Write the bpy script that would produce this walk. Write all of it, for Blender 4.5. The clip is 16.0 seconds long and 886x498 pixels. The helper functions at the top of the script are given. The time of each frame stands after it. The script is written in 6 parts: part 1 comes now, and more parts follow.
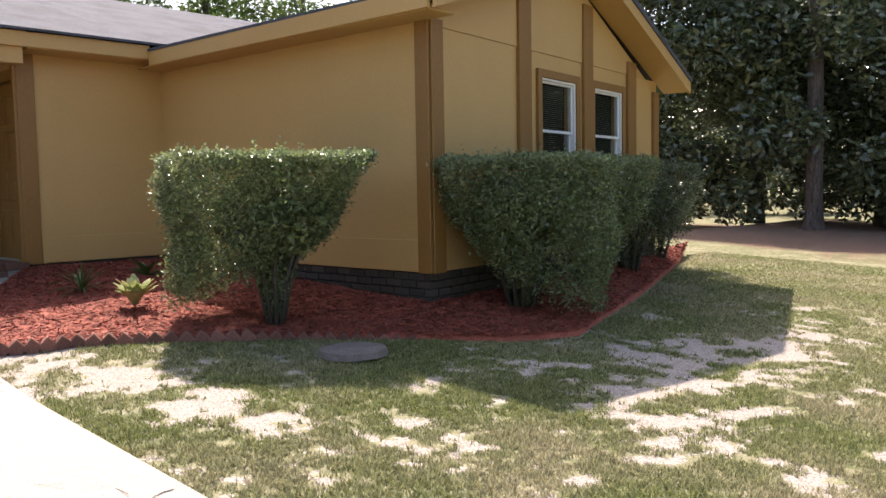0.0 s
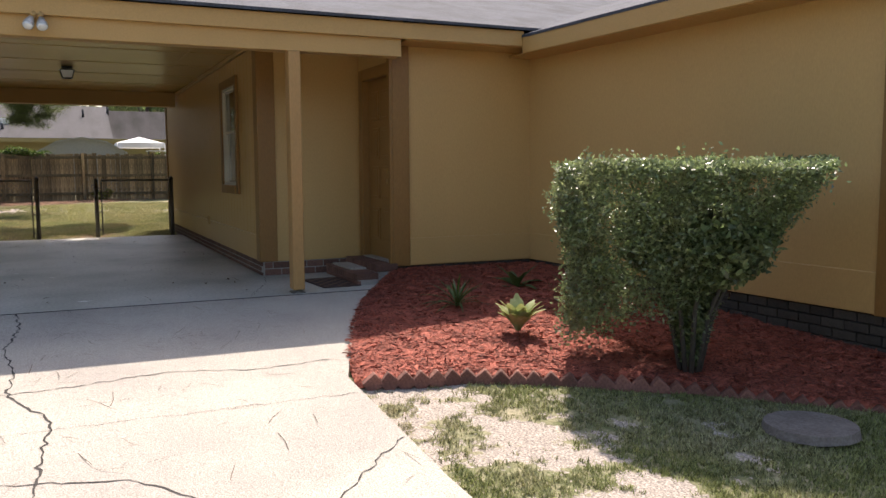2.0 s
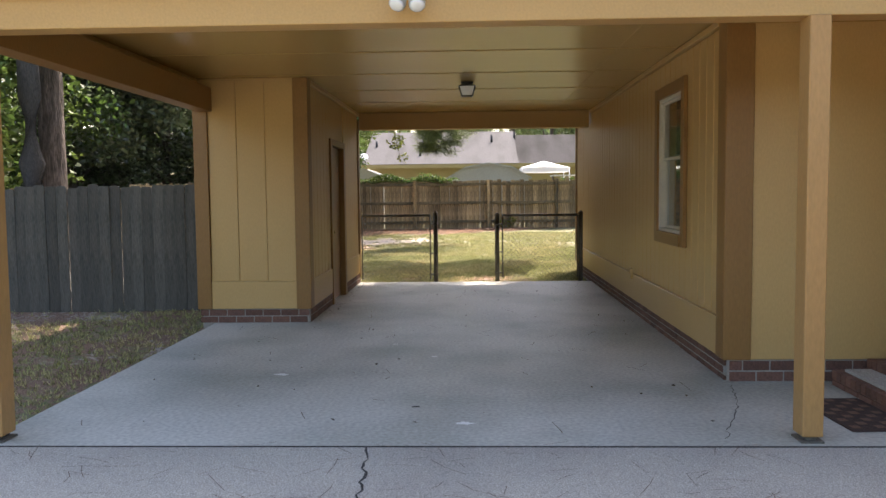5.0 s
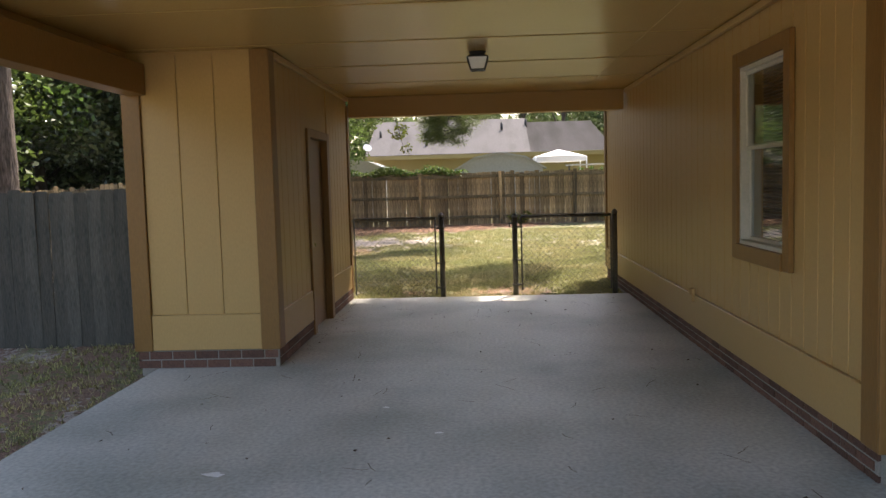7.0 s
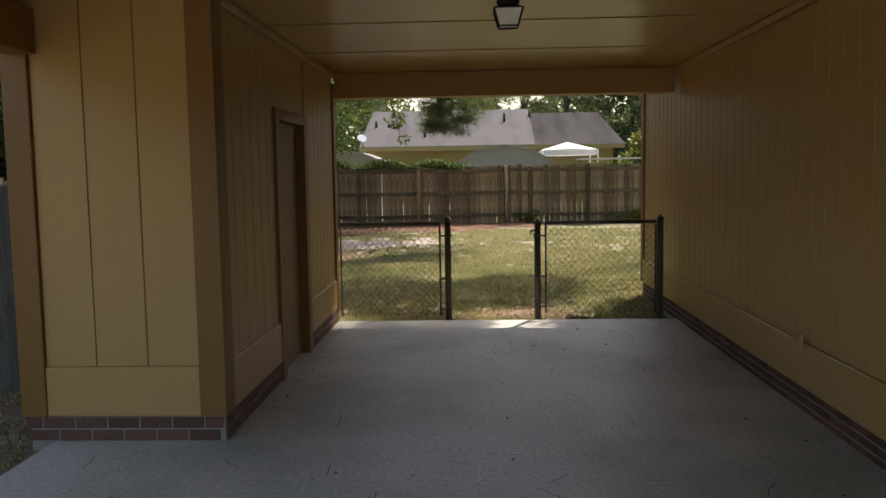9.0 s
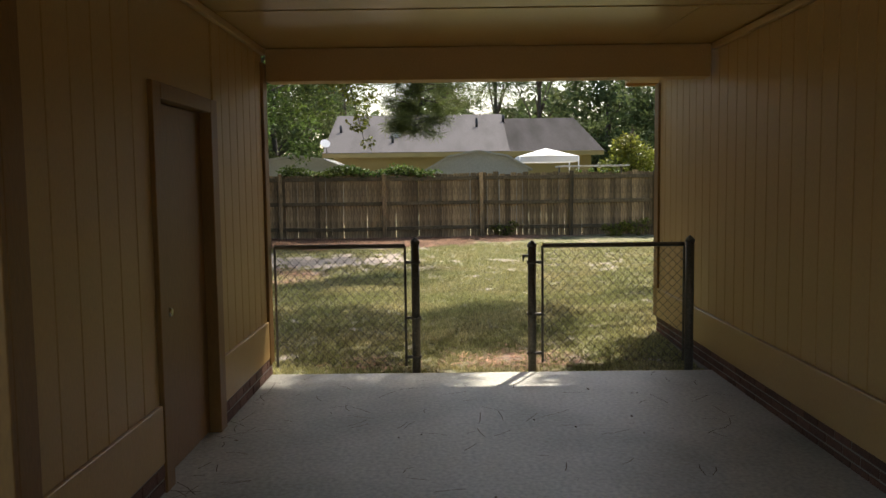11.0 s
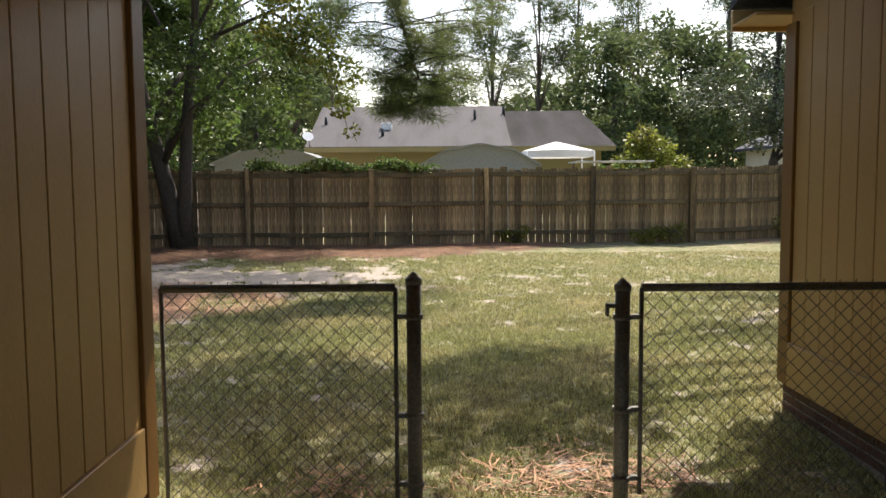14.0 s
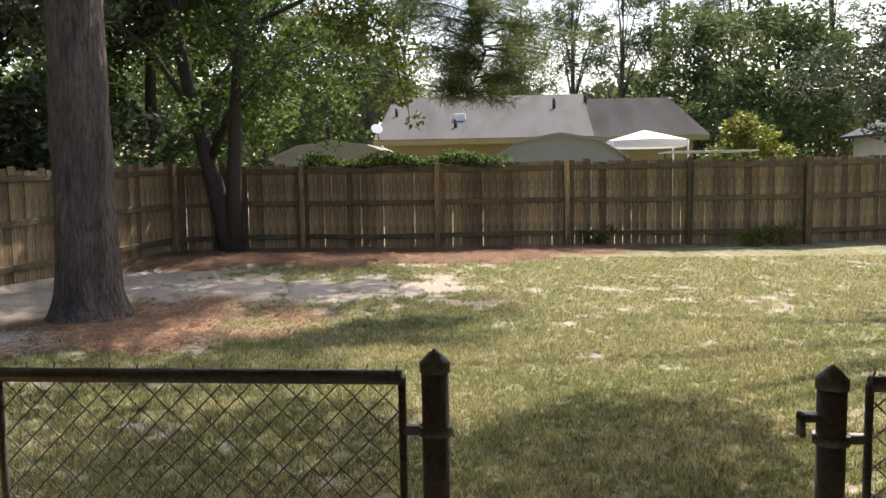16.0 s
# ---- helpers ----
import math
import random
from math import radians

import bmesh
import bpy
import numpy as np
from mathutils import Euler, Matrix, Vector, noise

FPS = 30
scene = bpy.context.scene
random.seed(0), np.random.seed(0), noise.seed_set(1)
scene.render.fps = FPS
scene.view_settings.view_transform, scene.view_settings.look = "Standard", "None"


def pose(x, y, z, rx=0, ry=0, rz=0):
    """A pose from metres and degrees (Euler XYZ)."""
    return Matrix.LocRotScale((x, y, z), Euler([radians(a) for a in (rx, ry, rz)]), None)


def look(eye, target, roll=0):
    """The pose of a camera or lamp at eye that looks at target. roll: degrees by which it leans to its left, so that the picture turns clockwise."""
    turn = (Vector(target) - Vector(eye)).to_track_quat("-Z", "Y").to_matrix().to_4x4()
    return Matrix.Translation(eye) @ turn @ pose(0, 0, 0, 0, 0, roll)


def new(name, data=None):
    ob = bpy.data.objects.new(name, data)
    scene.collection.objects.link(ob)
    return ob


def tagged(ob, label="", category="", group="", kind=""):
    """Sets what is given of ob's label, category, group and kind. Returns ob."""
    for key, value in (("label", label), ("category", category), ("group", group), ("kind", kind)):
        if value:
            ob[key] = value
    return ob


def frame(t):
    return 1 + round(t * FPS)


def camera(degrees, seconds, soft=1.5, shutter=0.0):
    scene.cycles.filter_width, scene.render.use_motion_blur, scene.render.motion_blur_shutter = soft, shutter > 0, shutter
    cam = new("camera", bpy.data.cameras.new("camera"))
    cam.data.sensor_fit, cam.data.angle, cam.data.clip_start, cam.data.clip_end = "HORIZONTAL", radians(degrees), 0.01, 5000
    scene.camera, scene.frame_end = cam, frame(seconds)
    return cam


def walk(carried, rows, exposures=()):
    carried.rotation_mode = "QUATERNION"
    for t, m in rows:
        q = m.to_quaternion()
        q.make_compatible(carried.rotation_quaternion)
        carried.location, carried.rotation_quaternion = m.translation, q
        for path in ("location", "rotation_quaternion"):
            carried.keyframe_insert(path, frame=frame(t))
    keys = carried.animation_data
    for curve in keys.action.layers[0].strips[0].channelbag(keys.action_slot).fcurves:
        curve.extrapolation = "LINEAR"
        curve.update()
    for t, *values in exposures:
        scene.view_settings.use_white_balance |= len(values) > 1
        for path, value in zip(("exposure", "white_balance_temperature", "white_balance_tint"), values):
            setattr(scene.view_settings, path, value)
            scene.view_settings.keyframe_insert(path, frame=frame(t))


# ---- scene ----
cam = camera(56.4, 16.0)
PATH = [
    (0, (0.514, 0.232, 0.943), (-0.88, 1.659, 0.8), -1.0),
    (0.5, (0.355, 0.279, 0.952), (-1.09, 1.649, 0.767), -0.5),
    (1, (-0.057, 0.207, 1.034), (-1.565, 1.509, 0.857), -1.4),
    (1.5, (-0.499, 0.207, 1.155), (-2.175, 1.281, 0.962), -0.7),
    (2, (-1.034, 0.323, 1.228), (-2.841, 1.158, 1.037), -0.3),
    (2.2, (-1.284, 0.361, 1.262), (-3.136, 1.094, 1.074), -0.8),
    (2.5, (-1.633, 0.385, 1.317), (-3.527, 0.997, 1.118), -0.9),
    (3, (-2.221, 0.486, 1.35), (-4.174, 0.89, 1.201), -0.4),
    (3.5, (-2.793, 0.57, 1.377), (-4.779, 0.769, 1.243), -0.3),
    (4, (-3.363, 0.569, 1.433), (-5.357, 0.665, 1.304), -1.1),
    (4.3, (-3.71, 0.584, 1.436), (-5.707, 0.61, 1.318), -1.4),
    (4.5, (-3.912, 0.571, 1.437), (-5.908, 0.545, 1.312), -0.7),
    (5, (-4.428, 0.541, 1.443), (-6.422, 0.469, 1.306), -0.6),
    (5.2, (-4.59, 0.5, 1.438), (-6.586, 0.439, 1.328), -1.2),
    (7.3, (-6.873, 0.496, 1.566), (-8.863, 0.394, 1.394), -1.4),
    (7.5, (-7.053, 0.471, 1.556), (-9.043, 0.367, 1.384), -1.1),
    (8, (-7.574, 0.371, 1.6), (-9.566, 0.311, 1.432), -1.6),
    (8.5, (-8.11, 0.329, 1.597), (-10.101, 0.271, 1.42), -1.4),
    (9, (-8.668, 0.278, 1.615), (-10.658, 0.193, 1.434), -0.9),
    (9.5, (-9.23, 0.255, 1.629), (-11.219, 0.248, 1.426), -1.6),
    (9.7, (-9.46, 0.247, 1.633), (-11.453, 0.237, 1.459), -1.0),
    (11.8, (-11.723, 0.157, 1.593), (-13.717, 0.151, 1.436), -0.6),
    (12, (-11.979, 0.132, 1.587), (-13.973, 0.154, 1.433), -1.0),
    (12.5, (-12.516, 0.144, 1.572), (-14.509, 0.156, 1.409), -1.1),
    (13, (-13.018, 0.152, 1.58), (-15.011, 0.128, 1.412), -1.1),
    (13.5, (-13.498, 0.068, 1.595), (-15.492, 0.076, 1.433), -1.1),
    (14, (-13.939, 0.06, 1.576), (-15.932, 0.071, 1.41), -0.4),
    (14.5, (-14.378, 0.086, 1.596), (-16.37, 0.068, 1.418), -0.2),
    (15, (-14.844, 0.047, 1.604), (-16.837, 0.011, 1.438), -0.9),
    (15.5, (-15.276, 0.077, 1.585), (-17.268, 0.003, 1.419), -1.7),
    (16, (-15.738, 0.157, 1.596), (-17.721, -0.023, 1.416), -0.9),
]
walk(cam, [(t, look(eye, target, roll)) for t, eye, target, roll in PATH],
     [(0, 1.2, 6900, 20), (1.5, 1.05, 6900, 19), (2.5, 0.72, 6900, 16), (3, 0.6, 6900, 15), (3.5, 0.95, 6900, 15), (4, 1.45, 6900, 16), (5, 1.8, 6900, 17), (7.5, 1.45, 7000, 17), (9, 0.92, 7000, 16), (12, 1.02, 6850, 12), (16, 1.08, 6800, 15)])

# ---- light ----
SUN = Vector((-0.65, 0.32, 1.0)).normalized()
world = bpy.data.worlds.new("sky")
scene.world = world
world.use_nodes = True
wn = world.node_tree
wn.nodes.clear()
sky = wn.nodes.new("ShaderNodeTexSky")
sky.sky_type, sky.sun_disc = "NISHITA", False
sky.sun_elevation, sky.sun_rotation = math.asin(SUN.z), math.atan2(SUN.x, SUN.y)
sky.dust_density, sky.air_density = 2.5, 1.2
back = wn.nodes.new("ShaderNodeBackground")
back.inputs[1].default_value = 0.15
wout = wn.nodes.new("ShaderNodeOutputWorld")
wn.links.new(sky.outputs[0], back.inputs[0])
wn.links.new(back.outputs[0], wout.inputs[0])
sun = new("sun", bpy.data.lights.new("sun", "SUN"))
sun.data.energy, sun.data.angle, sun.data.color = 4.5, radians(0.53), (1.0, 0.95, 0.86)
sun.matrix_world = look((0, 0, 30), Vector((0, 0, 30)) - SUN)

# ---- materials ----


def mat(name, col, rough=0.7, var=0.12, big=1.5, fine=45.0, bump=0.15, metal=0.0, col2=None, mix=0.35, spec=0.4,
        stretch=(1, 1, 1), island=0.0, rand=0.0, translucent=0.0, depth=0.01):
    """A surface with broad mottling, fine grain and relief; col2 comes in as stains."""
    m = bpy.data.materials.new(name)
    m.use_nodes = True
    t = m.node_tree
    N, Lk = t.nodes, t.links
    b = N["Principled BSDF"]
    b.inputs["Roughness"].default_value, b.inputs["Metallic"].default_value = rough, metal
    b.inputs["Specular IOR Level"].default_value = spec
    tc, mp = N.new("ShaderNodeTexCoord"), N.new("ShaderNodeMapping")
    mp.inputs["Scale"].default_value = stretch
    Lk.new(tc.outputs["Object"], mp.inputs[0])
    n1, n2 = N.new("ShaderNodeTexNoise"), N.new("ShaderNodeTexNoise")
    n1.inputs["Scale"].default_value, n2.inputs["Scale"].default_value = big, fine
    n1.inputs["Detail"].default_value, n2.inputs["Detail"].default_value = 5, 3
    for n in (n1, n2):
        Lk.new(mp.outputs[0], n.inputs["Vector"])
    ramp = N.new("ShaderNodeMapRange")
    ramp.inputs[1].default_value, ramp.inputs[2].default_value = 0.42, 0.68
    ramp.inputs[4].default_value = mix
    Lk.new(n1.outputs[0], ramp.inputs[0])
    mx = N.new("ShaderNodeMix")
    mx.data_type = "RGBA"
    mx.inputs[6].default_value = (*col, 1)
    mx.inputs[7].default_value = (*(col2 or [c * 0.75 for c in col]), 1)
    Lk.new(ramp.outputs[0], mx.inputs[0])
    hs = N.new("ShaderNodeHueSaturation")
    Lk.new(mx.outputs[2], hs.inputs["Color"])
    val = N.new("ShaderNodeMapRange")
    val.inputs[1].default_value, val.inputs[2].default_value = 0.3, 0.7
    val.inputs[3].default_value, val.inputs[4].default_value = 1 - var, 1 + var
    Lk.new(n2.outputs[0], val.inputs[0])
    last = val.outputs[0]
    for amount, node, sock in ((island, "ShaderNodeNewGeometry", "Random Per Island"), (rand, "ShaderNodeObjectInfo", "Random")):
        if amount:
            g, r, mu = N.new(node), N.new("ShaderNodeMapRange"), N.new("ShaderNodeMath")
            r.inputs[3].default_value, r.inputs[4].default_value = 1 - amount, 1 + amount
            mu.operation = "MULTIPLY"
            Lk.new(g.outputs[sock], r.inputs[0])
            Lk.new(r.outputs[0], mu.inputs[0])
            Lk.new(last, mu.inputs[1])
            last = mu.outputs[0]
    Lk.new(last, hs.inputs["Value"])
    Lk.new(hs.outputs[0], b.inputs["Base Color"])
    if bump:
        bp = N.new("ShaderNodeBump")
        bp.inputs["Strength"].default_value, bp.inputs["Distance"].default_value = bump, depth
        Lk.new(n2.outputs[0], bp.inputs["Height"])
        Lk.new(bp.outputs[0], b.inputs["Normal"])
    if translucent:
        tr, ms = N.new("ShaderNodeBsdfTranslucent"), N.new("ShaderNodeMixShader")
        Lk.new(hs.outputs[0], tr.inputs[0])
        ms.inputs[0].default_value = translucent
        Lk.new(b.outputs[0], ms.inputs[1])
        Lk.new(tr.outputs[0], ms.inputs[2])
        Lk.new(ms.outputs[0], N["Material Output"].inputs[0])
    return m


def glass(name):
    m = bpy.data.materials.new(name)
    m.use_nodes = True
    b = m.node_tree.nodes["Principled BSDF"]
    b.inputs["Roughness"].default_value, b.inputs["IOR"].default_value = 0.02, 1.5
    b.inputs["Transmission Weight"].default_value = 1.0
    b.inputs["Base Color"].default_value = (0.92, 0.96, 0.95, 1)
    return m


SIDING = mat("tan_painted_siding", (0.51, 0.325, 0.125), 0.42, 0.05, 0.8, 90, 0.12, col2=(0.46, 0.288, 0.106), mix=0.6, stretch=(1, 1, 0.35))
TRIM = mat("brown_painted_trim", (0.25, 0.127, 0.035), 0.45, 0.08, 1.2, 70, 0.12, col2=(0.22, 0.11, 0.032), stretch=(1, 1, 0.3))
BEAM = mat("ochre_painted_beam", (0.46, 0.28, 0.10), 0.5, 0.06, 1.0, 70, 0.12, col2=(0.40, 0.235, 0.08))
POSTM = mat("tan_brown_painted_post", (0.40, 0.225, 0.08), 0.5, 0.08, 1.2, 70, 0.12, col2=(0.35, 0.19, 0.065), stretch=(1, 1, 0.3))
CEIL = mat("tan_painted_ceiling", (0.50, 0.315, 0.105), 0.24, 0.04, 0.8, 60, 0.08, col2=(0.44, 0.27, 0.09), spec=0.6)
BRICK = mat("red_brown_brick", (0.155, 0.075, 0.05), 0.8, 0.25, 6, 80, 0.5, col2=(0.10, 0.055, 0.05), rand=0.3)
BRICKD = mat("weathered_dark_brick", (0.055, 0.045, 0.037), 0.8, 0.25, 5, 80, 0.5, col2=(0.04, 0.042, 0.03), rand=0.25)
MORTAR = mat("grey_mortar", (0.31, 0.285, 0.25), 0.9, 0.15, 4, 90, 0.4)
MORTARD = mat("dark_mortar", (0.035, 0.033, 0.03), 0.9, 0.15, 4, 90, 0.4)
SHINGLE = mat("grey_asphalt_shingle", (0.075, 0.08, 0.095), 0.9, 0.4, 2.2, 60, 0.6, col2=(0.045, 0.045, 0.05), mix=0.8, spec=0.2)
WOODF = mat("weathered_fence_wood", (0.30, 0.21, 0.11), 0.85, 0.55, 1.3, 14, 0.6, col2=(0.085, 0.07, 0.042), mix=1.0, stretch=(6, 6, 0.5), rand=0.5)
# weathered wood darker than WOODF: the shading along the rails is in the colour
RAILW = mat("weathered_shade_dark_rail", (0.15, 0.115, 0.065), 0.85, 0.3, 2.5, 22, 0.5, col2=(0.07, 0.06, 0.035), mix=0.8)
WOODG = mat("grey_fence_wood", (0.092, 0.083, 0.066), 0.85, 0.3, 2.5, 22, 0.5, col2=(0.045, 0.048, 0.04), mix=0.7, stretch=(6, 6, 0.7), rand=0.25)
WHITE = mat("white_vinyl", (0.78, 0.78, 0.76), 0.4, 0.04, 3, 60, 0.03)
DARKM = mat("dark_galvanised_pipe", (0.15, 0.14, 0.12), 0.5, 0.3, 9, 70, 0.25, metal=0.3, col2=(0.075, 0.068, 0.06))
BLACKM = mat("black_painted_metal", (0.02, 0.02, 0.02), 0.5, 0.2, 9, 70, 0.2)
CHROME = mat("worn_nickel", (0.6, 0.57, 0.5), 0.25, 0.1, 9, 70, 0.05, metal=1.0)
BARK = mat("pine_bark", (0.12, 0.095, 0.08), 0.95, 0.55, 3.0, 12, 1.0, col2=(0.045, 0.036, 0.03), mix=0.8, stretch=(3, 3, 0.6), depth=0.03)
BARKD = mat("dark_bark", (0.07, 0.06, 0.05), 0.95, 0.3, 4, 25, 0.8, stretch=(2, 2, 0.6), depth=0.02)
# near black: indoor shade put into the colour; also used for the oil spot
DARK = mat("room_shade_and_oil_dark", (0.03, 0.028, 0.025), 0.9, 0.1, 2, 20, 0)
GLASS = glass("window_glass")

# ---- building helpers ----
BASE = {}


def box(bm, a, b, m=None, bev=0.0):
    """A box between two corners, with its edges rounded off by bev."""
    lo, hi = Vector(map(min, a, b)), Vector(map(max, a, b))
    r = bmesh.ops.create_cube(bm, size=1.0)
    vs = r["verts"]
    for v in vs:
        v.co = Vector(((lo[k] + hi[k]) / 2 + v.co[k] * (hi[k] - lo[k]) for k in range(3)))
    if bev:
        es = list({e for v in vs for e in v.link_edges})
        out = bmesh.ops.bevel(bm, geom=es, offset=bev, segments=1, affect="EDGES", profile=0.5)
        vs = list({v for f in out["faces"] for v in f.verts} | {v for v in vs if v.is_valid})
    if m:
        bmesh.ops.transform(bm, matrix=m, verts=vs)
    return vs


def tube(bm, pts, radii, sides=8, m=None):
    """A round bar along points, with a radius at each; its ends are closed."""
    pts = [Vector(p) for p in pts]
    if not hasattr(radii, "__len__"):
        radii = [radii] * len(pts)
    rings = []
    for i, p in enumerate(pts):
        d = (pts[min(i + 1, len(pts) - 1)] - pts[max(i - 1, 0)]).normalized()
        q = d.to_track_quat("Z", "Y").to_matrix()
        ring = [p + q @ Vector((math.cos(2 * math.pi * k / sides) * radii[i], math.sin(2 * math.pi * k / sides) * radii[i], 0)) for k in range(sides)]
        rings.append([bm.verts.new(m @ v if m else v) for v in ring])
    for a, b in zip(rings, rings[1:]):
        for k in range(sides):
            bm.faces.new((a[k], a[(k + 1) % sides], b[(k + 1) % sides], b[k])).smooth = True
    bm.faces.new(rings[0][::-1])
    bm.faces.new(rings[-1])


def prism(bm, poly, axis, a, b, m=None):
    """A polygon given in the two other axes, stretched along axis from a to b."""
    def at(p, v):
        q = list(p)
        q.insert(axis, v)
        return m @ Vector(q) if m else Vector(q)
    A, B = [bm.verts.new(at(p, a)) for p in poly], [bm.verts.new(at(p, b)) for p in poly]
    n = len(poly)
    for k in range(n):
        bm.faces.new((A[k], A[(k + 1) % n], B[(k + 1) % n], B[k]))
    bm.faces.new(A[::-1])
    bm.faces.new(B)


def mesh_of(name, bm, material):
    bmesh.ops.recalc_face_normals(bm, faces=bm.faces)
    me = bpy.data.meshes.new(name)
    bm.to_mesh(me)
    bm.free()
    me.materials.append(material)
    return me


def thing(name, at, label, category, group="", kind=""):
    """The Empty at the base of a thing."""
    ob = new(name)
    ob.empty_display_size = 0.1
    ob.location = at
    BASE[ob.name] = Vector(at)
    return tagged(ob, label, category, group, kind)


def part(name, bm, material, parent, label=""):
    """One mesh, built in world places, as a part under a thing or a part."""
    bmesh.ops.translate(bm, vec=-BASE[parent.name], verts=bm.verts)
    ob = new(name, mesh_of(name, bm, material))
    ob.parent = parent
    BASE[ob.name] = BASE[parent.name]
    return tagged(ob, label)


def solid(name, bm, material, label, category, group="", kind=""):
    """A thing or piece of the setting that is one mesh."""
    ob = new(name, mesh_of(name, bm, material))
    BASE[ob.name] = Vector((0, 0, 0))
    return tagged(ob, label, category, group, kind)


def piece(name, me, parent, m):
    """A piece on shared mesh data, at the world pose m."""
    ob = new(name, me)
    ob.parent = parent
    ob.matrix_basis = Matrix.Translation(-BASE[parent.name]) @ m
    return ob


def B():
    return bmesh.new()


def quads(name, co, per, material, smooth=False):
    """A mesh from an array of corner points, per points to each face."""
    me = bpy.data.meshes.new(name)
    n = len(co) // per
    me.vertices.add(n * per)
    me.vertices.foreach_set("co", np.ascontiguousarray(co, dtype=np.float32).ravel())
    me.loops.add(n * per)
    me.loops.foreach_set("vertex_index", np.arange(n * per, dtype=np.int32))
    me.polygons.add(n)
    me.polygons.foreach_set("loop_start", np.arange(0, n * per, per, dtype=np.int32))
    me.polygons.foreach_set("loop_total", np.full(n, per, dtype=np.int32))
    me.update(calc_edges=True)
    me.materials.append(material)
    return me


def fold(rng, pos, length, width, up=0.0):
    """Diamond leaves at the places pos: four corners each, turned at random; up bends them skyward."""
    n = len(pos)
    d = rng.normal(size=(n, 3))
    d[:, 2] = d[:, 2] * 0.7 + up
    d /= np.linalg.norm(d, axis=1, keepdims=True)
    s = np.cross(d, rng.normal(size=(n, 3)))
    s /= np.linalg.norm(s, axis=1, keepdims=True) + 1e-9
    k = length * rng.uniform(0.65, 1.25, (n, 1))
    w = width * rng.uniform(0.7, 1.2, (n, 1))
    lift = np.cross(d, s) * w * 0.35
    a, c = pos, pos + d * k
    b1, b2 = pos + d * k * 0.5 + s * w / 2 + lift, pos + d * k * 0.5 - s * w / 2 + lift
    return np.stack([a, b1, c, b2], 1).reshape(-1, 3)


# ---- ground ----
SLAB_X, BACK_X = -9.04, -17.7


def ground_z(x, y):
    """The height of the land: it falls towards the street and rises towards the rear fence."""
    x, y = np.asarray(x, float), np.asarray(y, float)
    front = -0.02 - 0.06 * np.clip(x - SLAB_X, 0, 16)
    rear = -0.03 + 0.027 * np.clip(BACK_X - x, 0, 16)
    z = np.where(x > SLAB_X, front, np.where(x < BACK_X, rear, -0.03))
    return z - 0.04


def gz(x, y):
    return float(ground_z(x, y))
W = pose(-4.95, 5.66, 0, 0, 0, 3.5)  # the wing's side wall: x towards its corner
WG = pose(-4.95, 5.66, 0, 0, 0, 8.5)  # the wing's gable wall: x out of it, y along it
YR, XA, XR, YD, XS, YS = 2.434, -10.636, -9.52, 3.63, -13.57, -1.29
SILL = 0.17


def axis_noise(N, Lk, tc, scale, detail=4.0):
    n = N.new("ShaderNodeTexNoise")
    n.inputs["Scale"].default_value, n.inputs["Detail"].default_value = scale, detail
    Lk.new(tc.outputs["Object"], n.inputs["Vector"])
    return n


def step_of(N, Lk, sock, lo, hi):
    r = N.new("ShaderNodeMapRange")
    r.interpolation_type = "SMOOTHSTEP"
    r.inputs[1].default_value, r.inputs[2].default_value = lo, hi
    Lk.new(sock, r.inputs[0])
    return r.outputs[0]


def blend(N, Lk, f, a, b):
    m = N.new("ShaderNodeMix")
    m.data_type = "RGBA"
    Lk.new(f, m.inputs[0])
    for i, c in ((6, a), (7, b)):
        if isinstance(c, tuple):
            m.inputs[i].default_value = (*c, 1)
        else:
            Lk.new(c, m.inputs[i])
    return m.outputs[2]


def turf_at(x, y):
    """How much turf covers the soil at a place, 0 to 1: bare sand shows between the tufts in front, little of it behind."""
    n = noise.noise((x * 0.55, y * 0.55, 1.7)) * 0.3 + noise.noise((x * 1.9, y * 1.9, 5.1)) * 0.45 + noise.noise((x * 5.5, y * 5.5, 9.3)) * 0.55 + noise.noise((x * 14.0, y * 14.0, 3.3)) * 0.35
    bias = 0.52 if x > -14 else 0.53
    if x > -14:
        bias += 0.3 * max(0.0, min(1.0, (y - 7.5) / 4)) - 0.32 * math.exp(-((x + 3.3) ** 2 / 1.5 + (y - 3.2) ** 2 / 1.8)) - 0.45 * math.exp(-((x + 5.0) ** 2 / 1.3 + (y - 2.55) ** 2 / 0.35)) - 0.36 * math.exp(-((x + 2.2) ** 2 / 1.2 + (y - 6.2) ** 2 / 6))
    else:
        bias -= 0.9 * math.exp(-((x + 26.0) ** 2 / 0.9 + (y + 2.3) ** 2 / 4.0)) + 0.8 * max(0.0, min(1.0, (-3.0 - y) / 2))
    return max(0.0, min(1.0, (n + bias) * 2.4))


FENCE = [(-30.2, -6.1), (-30.7, -3.8), (-30.6, -1.28), (-30.9, 1.05), (-30.8, 3.2), (-30.9, 5.25), (-31.7, 7.4), (-32.9, 9.3), (-34.4, 11.5)]


def fence_x(y):
    return float(np.interp(y, [p[1] for p in FENCE], [p[0] for p in FENCE]))


